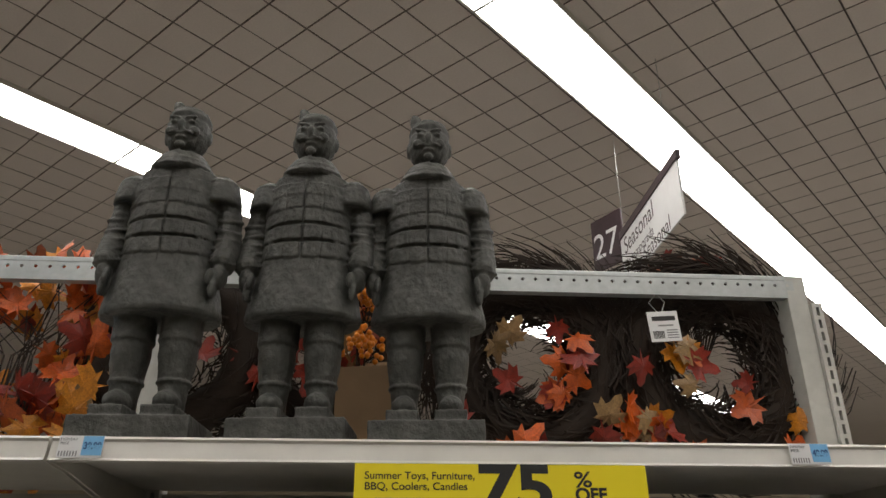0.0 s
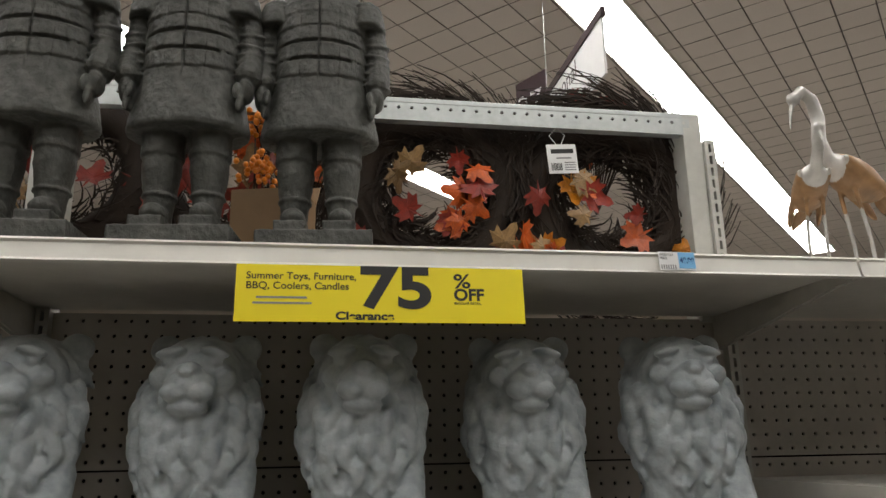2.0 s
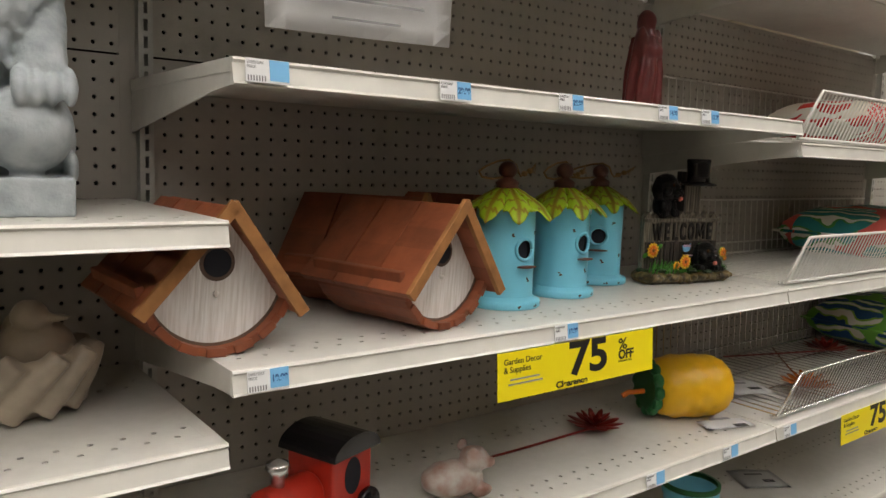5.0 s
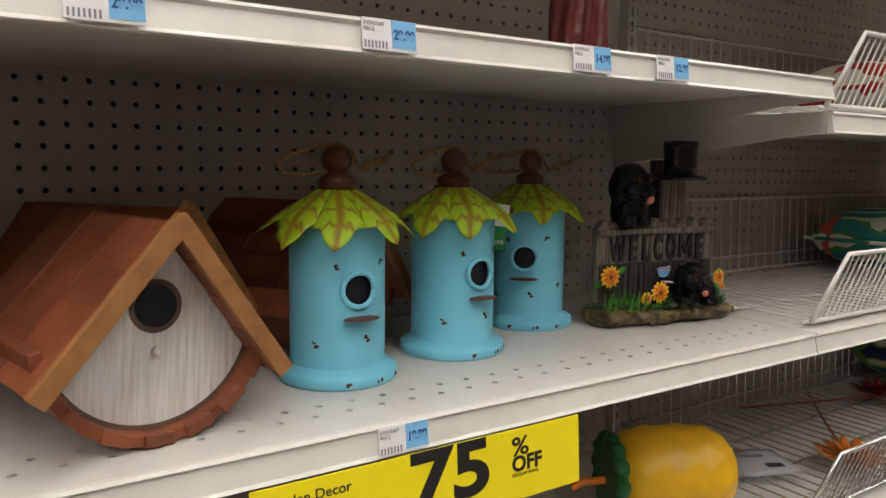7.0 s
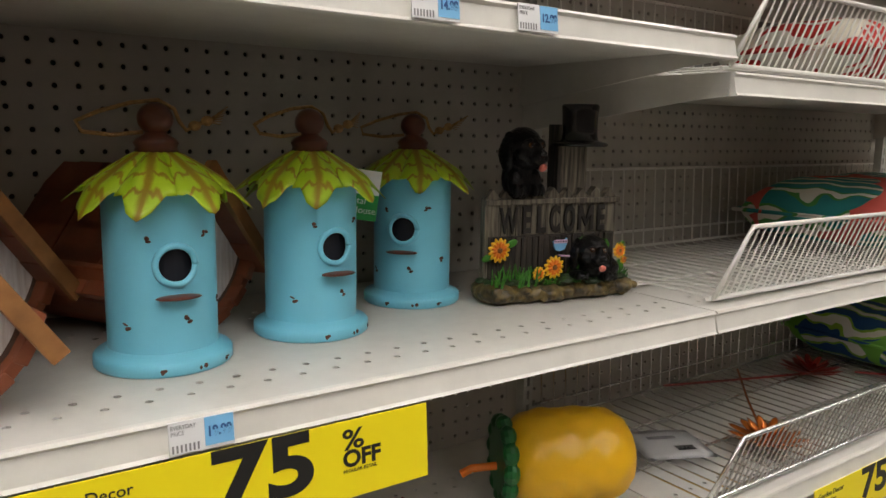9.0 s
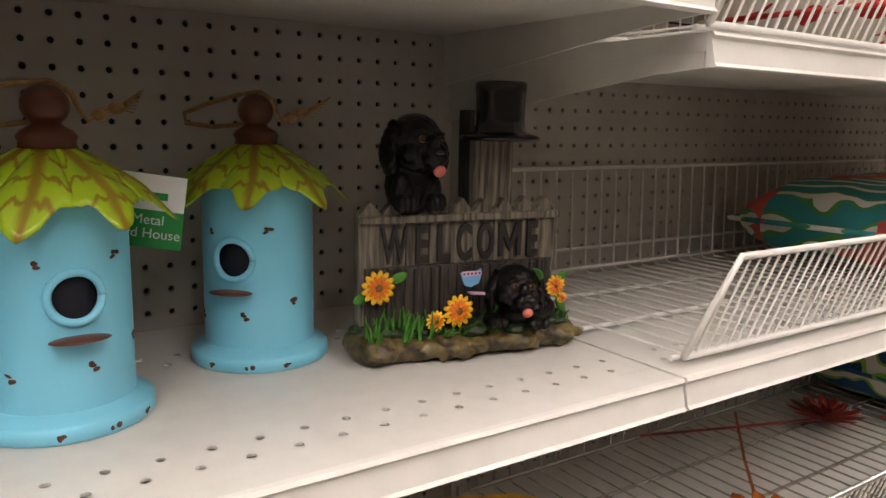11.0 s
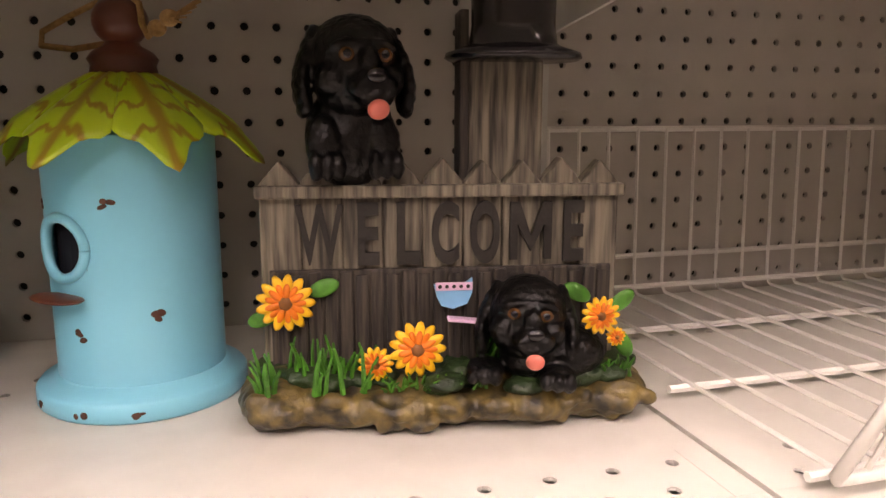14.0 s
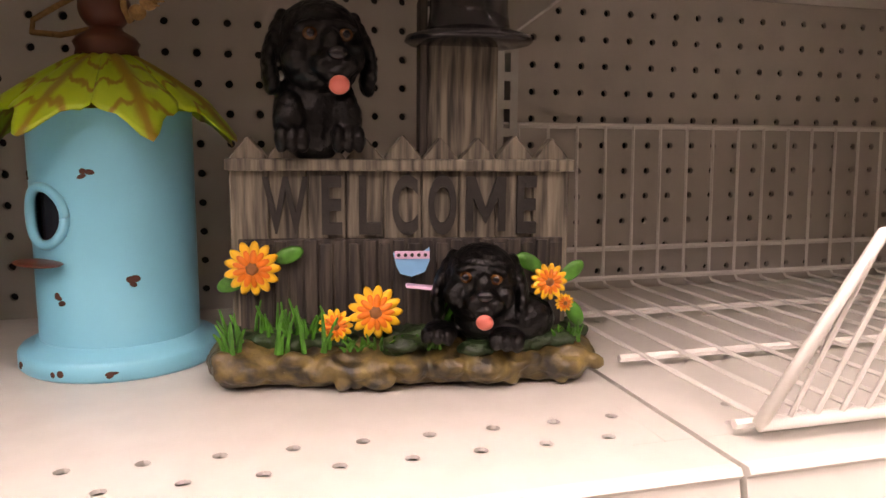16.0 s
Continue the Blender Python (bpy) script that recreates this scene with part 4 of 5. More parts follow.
def puppy(parent, lying):
    bm = bmesh.new()
    E = lambda x=0, y=0, z=0: Euler((radians(x), radians(y), radians(z))).to_matrix().to_4x4()
    add_ball(bm, (0, 0, 0.004), (0.0275, 0.027, 0.027), u=24, v=16)
    add_ball(bm, (0, -0.004, -0.008), (0.0245, 0.024, 0.02))
    add_ball(bm, (0.004, -0.02, -0.008), (0.0125, 0.016, 0.0105))
    add_ball(bm, (0.005, -0.025, -0.015), (0.0105, 0.011, 0.007))
    add_ball(bm, (0.003, -0.022, 0.003), (0.0075, 0.011, 0.009))
    for sx in (-1, 1):
        # folded ear hanging beside the cheek
        for q in range(7):
            t = q / 6
            add_ball(bm, (sx * (0.0225 + 0.0085 * math.sin(2.2 * t)), 0.004 - 0.006 * t, 0.017 - 0.037 * t), (0.0048, 0.008 + 0.006 * math.sin(2.6 * t), 0.008), E(0, sx * -10, 0), 14, 9)
        add_ball(bm, (sx * 0.0105 + 0.001, -0.0215, 0.0125), (0.0085, 0.005, 0.0034), E(0, sx * 14, 0))
        add_ball(bm, (sx * 0.0068 + 0.0045, -0.0275, -0.0105), (0.0075, 0.0085, 0.0062))
        add_ball(bm, (sx * 0.0155, -0.016, -0.006), (0.01, 0.01, 0.01))
    if lying:
        add_ball(bm, (0.022, 0.012, -0.022), (0.034, 0.024, 0.021))
        add_ball(bm, (0.004, 0.0, -0.024), (0.022, 0.018, 0.018))
        for cx, cy in ((-0.026, -0.02), (0.022, -0.022)):
            add_ball(bm, (cx, cy + 0.01, -0.035), (0.013, 0.018, 0.008))
            for k in range(3):
                add_ball(bm, (cx - 0.0075 + 0.0075 * k, cy - 0.008, -0.0355), (0.0046, 0.007, 0.0065))
    else:
        add_ball(bm, (-0.002, 0.004, -0.038), (0.027, 0.019, 0.032))
        for cx in (-0.02, 0.014):
            add_ball(bm, (cx, -0.009, -0.042), (0.0105, 0.01, 0.017))
            for k in range(3):
                add_ball(bm, (cx - 0.0065 + 0.0065 * k, -0.018, -0.054), (0.004, 0.006, 0.0085))
    me = fused("puppy", bm, 0.0011, BLACKFUR, rough=0.0006, freq=260, smooth_rounds=1)
    p = part("puppy", me, BLACKFUR, parent, "black puppy figure with its tongue out")
    bm = bmesh.new()
    add_ball(bm, (0.006, -0.034, -0.0225), (0.0062, 0.004, 0.006), E(30, 0, 0))
    part("tongue", bm, PINK, p, "pink tongue", True)
    bm = bmesh.new()
    add_ball(bm, (0.005, -0.0355, -0.0045), (0.0058, 0.0035, 0.0042))
    part("nose", bm, GLOSSBLACK, p, "glossy black nose", True)
    for sx in (-1, 1):
        bm = bmesh.new()
        add_ball(bm, (sx * 0.0105 + 0.001, -0.0268, 0.0068), (0.0046, 0.0028, 0.004))
        eye = part("eye", bm, EYE_M, p, "amber eye", True)
        bm = bmesh.new()
        add_ball(bm, (sx * 0.0105 + 0.001, -0.0292, 0.007), (0.0024, 0.001, 0.0024), u=10, v=8)
        part("pupil", bm, GLOSSBLACK, p, "", True)
    return p


def build_welcome():
    e = empty("welcome_sign", pose(1.873, 1.24, C_Z, 0, 0, -9.5), "resin picket fence welcome sign with black puppies and daisies", "welcome sign")
    rnd = random.Random(11)
    bm = bmesh.new()
    for k in range(9):
        u = -0.098 + 0.0245 * k
        add_ball(bm, (u, -0.012 + rnd.uniform(-0.004, 0.004), 0.014), (0.026, 0.042 + rnd.uniform(-0.004, 0.006), 0.0155))
    add_box(bm, -0.112, 0.112, -0.042, 0.02, 0.003, 0.02)
    for k in range(46):
        a = rnd.uniform(-0.115, 0.115)
        add_ball(bm, (a, -0.052 + rnd.uniform(-0.004, 0.006) + abs(a) * 0.1, rnd.uniform(0.006, 0.022)), (rnd.uniform(0.004, 0.011), 0.005, rnd.uniform(0.003, 0.006)), None, 8, 6)
    part("rock_base", fused("rock_base", bm, 0.0017, ROCK, rough=0.002, freq=120, smooth_rounds=1), ROCK, e, "gold-flecked rock base")
    bm = bmesh.new()
    for k in range(60):
        add_ball(bm, (rnd.uniform(-0.113, 0.113), rnd.uniform(-0.046, 0.0), 0.026 + rnd.uniform(-0.002, 0.004)), (0.013, 0.011, 0.005), None, 8, 6)
    part("moss", fused("moss", bm, 0.0018, GRASSDARK, rough=0.0016, freq=200, smooth_rounds=1), GRASSDARK, e, "dark green moss")
    # fence boards
    w = 0.0241
    for k in range(9):
        u = -0.1085 + k * w
        top = 0.1395
        z1 = top + 0.008 + 0.0015 * (k % 3 == 1)
        bm = bmesh.new()
        pk = w * 0.492
        c = u + w / 2 - 0.0005
        add_prism(bm, [(c - pk, 0.02), (c + pk, 0.02), (c + pk, z1 - 0.009), (c, z1 + 0.005), (c - pk, z1 - 0.009)], -0.006 + 0.0008 * (k % 2), 0.008)
        bmesh.ops.bevel(bm, geom=list(bm.edges), offset=0.0009, segments=1, affect="EDGES")
        part("picket", bm, FENCE, e)
    part("rail", box(-0.1105, 0.11, -0.0125, -0.005, 0.131, 0.1385, bevel=0.0015), FENCE, e, "weathered top rail")
    part("backboard", box(-0.105, 0.105, -0.003, 0.007, 0.02, 0.132), FENCEDARK, e)
    part("lower_board", box(-0.104, 0.104, -0.0085, -0.004, 0.024, 0.088, bevel=0.001), FENCEDARK, e, "darker lower planks")
    for k in range(22):
        u = -0.1 + 0.0093 * k
        part("plank_ridge", box(u, u + 0.0075, -0.0098 - 0.0008 * (k % 3), -0.0084, 0.024, 0.087 - 0.002 * (k % 2), bevel=0.0006), FENCEDARK, e)
    a, st, h = 0.0128, 0.0058, 0.035
    bm = bmesh.new()
    add_prism(bm, [(-a, 0), (-a, h), (st - a, h), (0, 0.42 * h), (a - st, h), (a, h), (a, 0), (a - 0.8 * st, 0), (a - 0.8 * st, 0.62 * h), (0, 0.14 * h), (0.8 * st - a, 0.62 * h), (0.8 * st - a, 0)], -0.0018, 0.0018, pose(0.0525, -0.0092, 0.0925))
    bmesh.ops.recalc_face_normals(bm, faces=bm.faces)
    part("letter", bm, LETTER, e)
    for ch, u in zip("WELCOE", (-0.074, -0.046, -0.0225, 0.0005, 0.0245, 0.0785)):
        words("letter", ch, 0.05, pose(u, -0.0092, 0.0925), LETTER, e, {"W": 0.52, "E": 0.55, "L": 0.6, "C": 0.48, "O": 0.45}[ch], "CENTER", 0.0016, 0.0007 if ch == "W" else 0.0016)
    # post with a hat
    part("hat_post", box(0.016, 0.062, 0.006, 0.026, 0.1, 0.225, bevel=0.002), FENCE, e, "weathered square post")
    part("post_side", box(0.0105, 0.0158, 0.004, 0.03, 0.1, 0.24, bevel=0.001), FENCEDARK, e, "dark post edge")
    bm = bmesh.new()
    add_lathe(bm, [(0, 0), (0.038, 0), (0.0405, 0.0015), (0.0395, 0.0045), (0.03, 0.0075), (0.026, 0.0095), (0.0245, 0.02), (0.025, 0.045), (0.0262, 0.055), (0.0245, 0.058), (0, 0.0565)], 40, pose(0.041, -0.002, 0.21))
    part("top_hat", bm, GLOSSBLACK, e, "glossy black top hat", True)
    p1 = puppy(e, False)
    p1.matrix_local = pose(-0.052, -0.003, 0.2045, 0, 0, 12)
    p2 = puppy(e, True)
    p2.matrix_local = pose(0.046, -0.034, 0.062, -6, 3, -12) @ Matrix.Diagonal((0.85, 0.85, 0.85, 1))
    for u, v, wd, r in ((-0.094, 0.0715, -0.02, 0.0172), (-0.019, 0.0475, -0.04, 0.0165), (-0.043, 0.0395, -0.04, 0.0105), (0.086, 0.066, -0.046, 0.0115), (0.097, 0.052, -0.042, 0.006)):
        flower(e, u, v, wd, r)
    # painted leaves behind the daisies
    for u, v, wd, a in ((-0.072, 0.079, -0.016, 20), (-0.108, 0.061, -0.014, 200), (0.079, 0.074, -0.022, 150), (0.107, 0.068, -0.022, 40), (0.11, 0.04, -0.02, -60), (0.045, 0.078, -0.014, 30)):
        bm = bmesh.new()
        add_ball(bm, (0, 0, 0), (0.0095, 0.002, 0.0052), pose(u, wd, v) @ Matrix.Rotation(-radians(a), 4, "Y"), 14, 8)
        part("leaf", bm, GRASS, e, "", True)
    def blade(u, wd, v, h, lean, th):
        bm = bmesh.new()
        add_tube(bm, [(u, wd, v), (u + lean * 0.4, wd - 0.003, v + h * 0.6), (u + lean, wd - 0.006, v + h)], th, 5, 0.35)
        part("grass_blade", bm, GRASS, e)
    for k in range(44):
        u = rnd.uniform(-0.11, -0.046)
        blade(u, rnd.uniform(-0.046, -0.018), 0.024, rnd.uniform(0.012, 0.03), rnd.uniform(-0.007, 0.007), rnd.uniform(0.0014, 0.0022))
    for k in range(10):
        u = rnd.uniform(0.018, 0.034)
        blade(u, rnd.uniform(-0.03, -0.014), 0.03, rnd.uniform(0.012, 0.025), rnd.uniform(0, 0.01), 0.0014)
    for k in range(40):
        u = rnd.uniform(-0.04, 0.025)
        blade(u, rnd.uniform(-0.05, -0.035), 0.026, rnd.uniform(0.003, 0.009), rnd.uniform(-0.005, 0.005), 0.0013)
    for k in range(14):
        blade(rnd.uniform(0.09, 0.112), rnd.uniform(-0.04, -0.015), 0.026, rnd.uniform(0.006, 0.014), rnd.uniform(-0.005, 0.005), 0.0014)
    # butterfly
    bm = bmesh.new()
    vs = add_prism(bm, [(-0.0095, 0.0), (-0.0115, 0.008), (-0.006, 0.0065), (0.0, 0.0085), (0.006, 0.0075), (0.0115, 0.0115), (0.0115, 0.003), (0.0085, -0.004), (0.0, -0.007), (-0.007, -0.005)], -0.0015, 0.0015, pose(0.004, -0.018, 0.072))
    bf = part("butterfly", bm, SKY_BLUE, e, "blue and pink butterfly")
    part("wing_edge", box(-0.0105, 0.0115, -0.0195, -0.0188, 0.0765, 0.0815, pose(0.004, -0.001, 0), bevel=0.0003), LILAC, bf, "pink spotted wing edge")
    bm = bmesh.new()
    for k in range(5):
        add_ball(bm, (-0.004 + 0.0042 * k, -0.0207, 0.079), (0.0012, 0.0003, 0.0012), None, 8, 5)
    part("wing_spots", bm, BLACK, bf)
    part("lower_wing", box(-0.009, 0.014, -0.026, -0.018, 0.0585, 0.0605, pose(0.003, -0.001, 0, 0, 6, 0), bevel=0.0008), LILAC, bf, "pink lower wing")
    return e


build_welcome()


# ---- signs, tickets and papers ----
def sale_sign(x, z, lines, small):
    e = empty("sale_sign", pose(x, FRONT - 0.0105, z, -4), "yellow card clearance sign hung under a price rail", "sale sign", "yellow sale signs")
    w, h = 0.358, 0.072
    part("card", box(0, w, -0.0006, 0.0006, -h, 0, bevel=0.0004), YELLOW, e)
    words("number", "75", 0.073, pose(0.148, -0.0009, -0.052), BLACK, e, 1.28, bold=0.0022)
    words("percent", "%", 0.026, pose(0.267, -0.0009, -0.0265), BLACK, e, 1.25, bold=0.0004)
    words("off", "OFF", 0.021, pose(0.267, -0.0009, -0.0425), BLACK, e, 1.05, bold=0.0007)
    words("retail_note", "REGULAR RETAIL", 0.0045, pose(0.267, -0.0009, -0.048), BLACK, e, 1.0)
    words("heading", lines, 0.0125, pose(0.012, -0.0009, -0.0185), BLACK, e, 1.05, bold=0.0001)
    for k in range(2):
        part("small_print", box(0.025 - 0.004 * k, 0.085 + 0.006 * k, -0.0011, -0.0007, -0.043 - 0.007 * k, -0.0405 - 0.007 * k), GREYINK, e)
    words("clearance", "Clearance", 0.0135, pose(0.12, -0.0009, -0.0685), BLACK, e, 1.3, bold=0.0005)
    return e


sale_sign(-0.08, TOP - 0.03, "Summer Toys, Furniture,\nBBQ, Coolers, Candles", True)
sale_sign(1.172, C_Z - 0.03, "Garden Decor\n& Supplies", True)
sale_sign(2.275, D_Z - 0.024, "Garden Decor\n& Supplies", True)
sale_sign(2.398, B3_Z - 0.034, "Summer Toys, Furniture,\nBBQ, Coolers, Candles", True)
sale_sign(1.3, TOP - 0.03, "Summer Toys, Furniture,\nBBQ, Coolers, Candles", True)
sale_sign(1.25, D_Z - 0.07, "Garden Decor\n& Supplies", True)


def price_ticket(x, z, price=""):
    e = empty("price_ticket", pose(x, FRONT - 0.0095, z - 0.0135, -6), "white and blue shelf price ticket", "price ticket", "shelf price tickets")
    part("card", box(-0.026, 0.026, -0.0005, 0.0005, -0.013, 0.013), PAPER, e)
    part("blue_field", box(0.002, 0.0255, -0.001, -0.0006, -0.0105, 0.0125), BLUE, e)
    words("caption", "EVERYDAY\nPRICE", 0.0048, pose(-0.0245, -0.0008, 0.007), GREYINK, e, 0.85)
    for k in range(7):
        part("bar", box(-0.024 + 0.0033 * k, -0.0225 + 0.0033 * k, -0.0009, -0.0006, -0.0115, -0.0055), GREYINK, e)
    if price:
        words("price", price, 0.0115, pose(0.0035, -0.0012, -0.003), NAVY, e, 0.8, bold=0.0003)
    return e


for x, z, p in ((-0.405, TOP, "39.99"), (0.495, TOP, "49.99"), (0.815, B_Z, ""), (1.08, B_Z, "29.99"), (1.3, B_Z, "29.99"), (1.535, B_Z, "14.99"), (1.657, B_Z, "12.99"), (0.818, C_Z, "19.99"), (1.316, C_Z, "19.99"), (1.81, D_Z, ""), (2.04, D_Z, ""), (1.57, D_Z, ""), (2.56, D_Z, "")):
    price_ticket(x, z, p)

notice = empty("notice_sheet", pose(0.936, FRONT - 0.0125, 1.668, 1.5, -1.5, 1) @ Matrix.Diagonal((1.2, 1, 1.25, 1)), "white paper safety recall notice hanging from the shelf edge", "notice")
bm = bmesh.new()
nx, nz = 10, 14
gv = [[bm.verts.new((-0.108 + 0.216 * i / nx, 0.003 * math.sin(3.0 * i / nx + j * 0.3), -0.145 + 0.225 * j / nz)) for i in range(nx + 1)] for j in range(nz + 1)]
for j in range(nz):
    for i in range(nx):
        bm.faces.new((gv[j][i], gv[j][i + 1], gv[j + 1][i + 1], gv[j + 1][i]))
bmesh.ops.solidify(bm, geom=bm.faces, thickness=0.0003)
part("sheet", bm, PAPER, notice, smooth=True)
words("title", "SAFETY RECALL", 0.0135, pose(0, -0.0045, 0.046), BLACK, notice, 0.95, "CENTER")
for k, (a, b) in enumerate(((0.033, 0.06), (0.026, 0.055), (0.019, 0.058), (0.012, 0.04), (-0.062, 0.07), (-0.071, 0.065), (-0.08, 0.072), (-0.089, 0.06), (-0.098, 0.068), (-0.112, 0.07), (-0.13, 0.04))):
    part("text_line", box(-b, b, -0.0048, -0.0042, a - 0.0012, a + 0.0012), GREYINK, notice)
for cx in (-0.045, 0.045):
    part("chair_picture", box(cx - 0.012, cx + 0.008, -0.0048, -0.0042, -0.025, 0.002, bevel=0.0002), BLACK, notice)
    part("chair_picture", box(cx - 0.01, cx + 0.02, -0.0049, -0.0043, -0.034, -0.024), BLACK, notice)
    part("chair_picture", box(cx - 0.01, cx + 0.018, -0.0048, -0.0042, -0.052, -0.034), GREYINK, notice)


# ---- wreaths seen through the open top ----
LEAFMATS = [material(n, c, 0.45, dark=0.6, scale=30, bump=0.2, island=0.25) for n, c in (("leaf_red", (0.28, 0.02, 0.006)), ("leaf_orange", (0.6, 0.1, 0.006)), ("leaf_yellow", (0.72, 0.26, 0.01)), ("leaf_tan", (0.3, 0.18, 0.07)))]
TWIG = material("brown_twig", (0.03, 0.017, 0.009), 0.8, dark=0.6, bump=0.3)
MAPLE = [(0, -0.5), (0.04, -0.2), (0.3, -0.3), (0.24, -0.15), (0.5, 0.05), (0.38, 0.1), (0.42, 0.3), (0.22, 0.2), (0.15, 0.32), (0.13, 0.5), (0, 0.62)]
MAPLE = MAPLE + [(-x, z) for x, z in MAPLE[-2:0:-1]]


def maple_mesh(mat, bend):
    bm = bmesh.new()
    c = bm.verts.new((0, -0.08 * bend, 0.05))
    vs = [bm.verts.new((x, 0.25 * bend * (x * x + z * z), z)) for x, z in MAPLE]
    for i in range(len(vs)):
        bm.faces.new((c, vs[i], vs[(i + 1) % len(vs)]))
    me = bpy.data.meshes.new("leaf")
    bm.to_mesh(me)
    bm.free()
    me.materials.append(mat)
    return me


MAPLES = [maple_mesh(m, b) for m in LEAFMATS for b in (1.0, -0.8)]


def wreath(x, y, z, ro, rnd, leaf_count, mix, twigs=650):
    e = empty("wreath", pose(x, y, z), "brown twig autumn wreath with red and orange maple leaves", "wreath", "autumn wreaths")
    bm = bmesh.new()
    for k in range(twigs):
        a = rnd.uniform(0, 2 * math.pi)
        rr = ro * rnd.uniform(0.36, 1.0)
        ln = rnd.uniform(0.3, 0.9)
        pts = []
        off = rnd.uniform(-0.04, 0.04)
        dr = rnd.uniform(-0.05, 0.085)
        for j in range(5):
            t = j / 4
            r2 = rr + dr * t
            pts.append((r2 * math.cos(a + ln * t), off + rnd.uniform(-0.006, 0.006), r2 * math.sin(a + ln * t)))
        add_tube(bm, pts, rnd.uniform(0.0012, 0.003), 4, 0.4)
    tw = part("twigs", bm, TWIG, e)
    tagged(tw, kind="stuff")
    bm = bmesh.new()
    n, m = 40, 12
    ring = []
    for i in range(n):
        a = 2 * math.pi * i / n
        row = []
        for j in range(m):
            b = 2 * math.pi * j / m
            q = ro * 0.2 * (1 + 0.25 * noise.noise(Vector((math.cos(a) * 3, math.sin(a) * 3, b + x * 9))))
            r2 = ro * 0.68 + q * math.cos(b)
            row.append(bm.verts.new((r2 * math.cos(a), 0.035 * math.sin(b), r2 * math.sin(a))))
        ring.append(row)
    for i in range(n):
        for j in range(m):
            bm.faces.new((ring[i][j], ring[(i + 1) % n][j], ring[(i + 1) % n][(j + 1) % m], ring[i][(j + 1) % m]))
    part("twig_core", bm, TWIG, e, smooth=True)
    for k in range(leaf_count):
        a = rnd.uniform(0, 2 * math.pi)
        inner = rnd.random() < 0.5
        rr = ro * (rnd.uniform(0.24, 0.46) if inner else rnd.uniform(0.75, 1.0))
        if not inner:
            a = rnd.choice((rnd.uniform(-2.6, -0.5), rnd.uniform(-2.6, -0.5), rnd.uniform(0, 6.28)))
        o = part("leaf", rnd.choice([MAPLES[i] for i in mix]), None, e)
        s = rnd.uniform(0.05, 0.085)
        o.matrix_local = Matrix.LocRotScale((rr * math.cos(a), -0.045 - rnd.uniform(0, 0.03), rr * math.sin(a)), Euler((rnd.uniform(-0.7, 0.7), rnd.uniform(0, 6.28), rnd.uniform(-0.7, 0.7))), (s, s, s))
    return e


rnd = random.Random(21)
warm = [0, 1, 2, 3, 2, 3, 4, 5, 6]
wreath(0.235, 1.52, 2.0, 0.21, rnd, 22, [0, 1, 2, 3, 0, 2, 6], 2300)
wreath(0.6, 1.52, 2.0, 0.225, rnd, 24, warm, 2500)
wreath(-0.16, 1.56, 2.03, 0.19, rnd, 26, [0, 1, 0, 2, 6])
wreath(-0.45, 1.54, 2.02, 0.2, rnd, 14, [0, 1, 6])
# loose maple garland at the end of the run
gar = empty("leaf_garland", pose(-0.74, 1.5, 1.77), "bunch of orange and yellow artificial maple leaves", "leaf garland")
bm = bmesh.new()
for k in range(26):
    add_tube(bm, [(rnd.uniform(-0.05, 0.05), 0.02, 0), (rnd.uniform(-0.1, 0.1), 0.0, 0.22), (rnd.uniform(-0.16, 0.16), rnd.uniform(-0.03, 0.03), rnd.uniform(0.3, 0.45))], 0.002, 4, 0.5)
part("stems", bm, TWIG, gar)
for k in range(90):
    o = part("leaf", rnd.choice([MAPLES[i] for i in (2, 3, 4, 5, 2, 0)]), None, gar)
    s = rnd.uniform(0.06, 0.1)
    o.matrix_local = Matrix.LocRotScale((rnd.uniform(-0.2, 0.17), rnd.uniform(-0.04, 0.03), rnd.uniform(0.0, 0.42)), Euler((rnd.uniform(-0.8, 0.8), rnd.uniform(0, 6.28), rnd.uniform(-0.8, 0.8))), (s, s, s))
# red leaf bunch standing above the beam
bunch = empty("leaf_bunch", pose(0.62, 1.62, 2.0), "red artificial leaf spray above the beam", "leaf spray")
bm = bmesh.new()
for k in range(60):
    add_tube(bm, [(0, 0, 0), (rnd.uniform(-0.08, 0.08), 0, 0.14), (rnd.uniform(-0.17, 0.17), rnd.uniform(-0.04, 0.04), rnd.uniform(0.2, 0.275))], 0.0016, 4, 0.4)
part("stems", bm, TWIG, bunch)
for k in range(22):
    o = part("leaf", rnd.choice([MAPLES[i] for i in (0, 1, 2)]), None, bunch)
    s = rnd.uniform(0.045, 0.07)
    o.matrix_local = Matrix.LocRotScale((rnd.uniform(-0.1, 0.1), rnd.uniform(-0.04, 0.03), rnd.uniform(0.15, 0.275)), Euler((rnd.uniform(-0.8, 0.8), rnd.uniform(0, 6.28), rnd.uniform(-0.8, 0.8))), (s, s, s))
BERRY = material("orange_berry", (0.75, 0.25, 0.02), 0.3, dark=0.8, bump=0)
berries = empty("berry_spray", pose(-0.085, 1.46, 1.78), "spray of orange artificial berries", "berry spray")
bm = bmesh.new()
for k in range(5):
    add_tube(bm, [(0, 0, 0), (rnd.uniform(-0.02, 0.02), 0, 0.2), (rnd.uniform(-0.03, 0.03), 0, 0.35)], 0.0018, 5)
part("stems", bm, TWIG, berries)
for cz in (0.235, 0.325):
    bm = bmesh.new()
    for k in range(70):
        add_ball(bm, (rnd.gauss(0, 0.017), rnd.gauss(0, 0.012) - 0.01, cz + rnd.gauss(0, 0.017)), 0.0055, None, 8, 6)
    part("berry_cluster", bm, BERRY, berries, "", True)
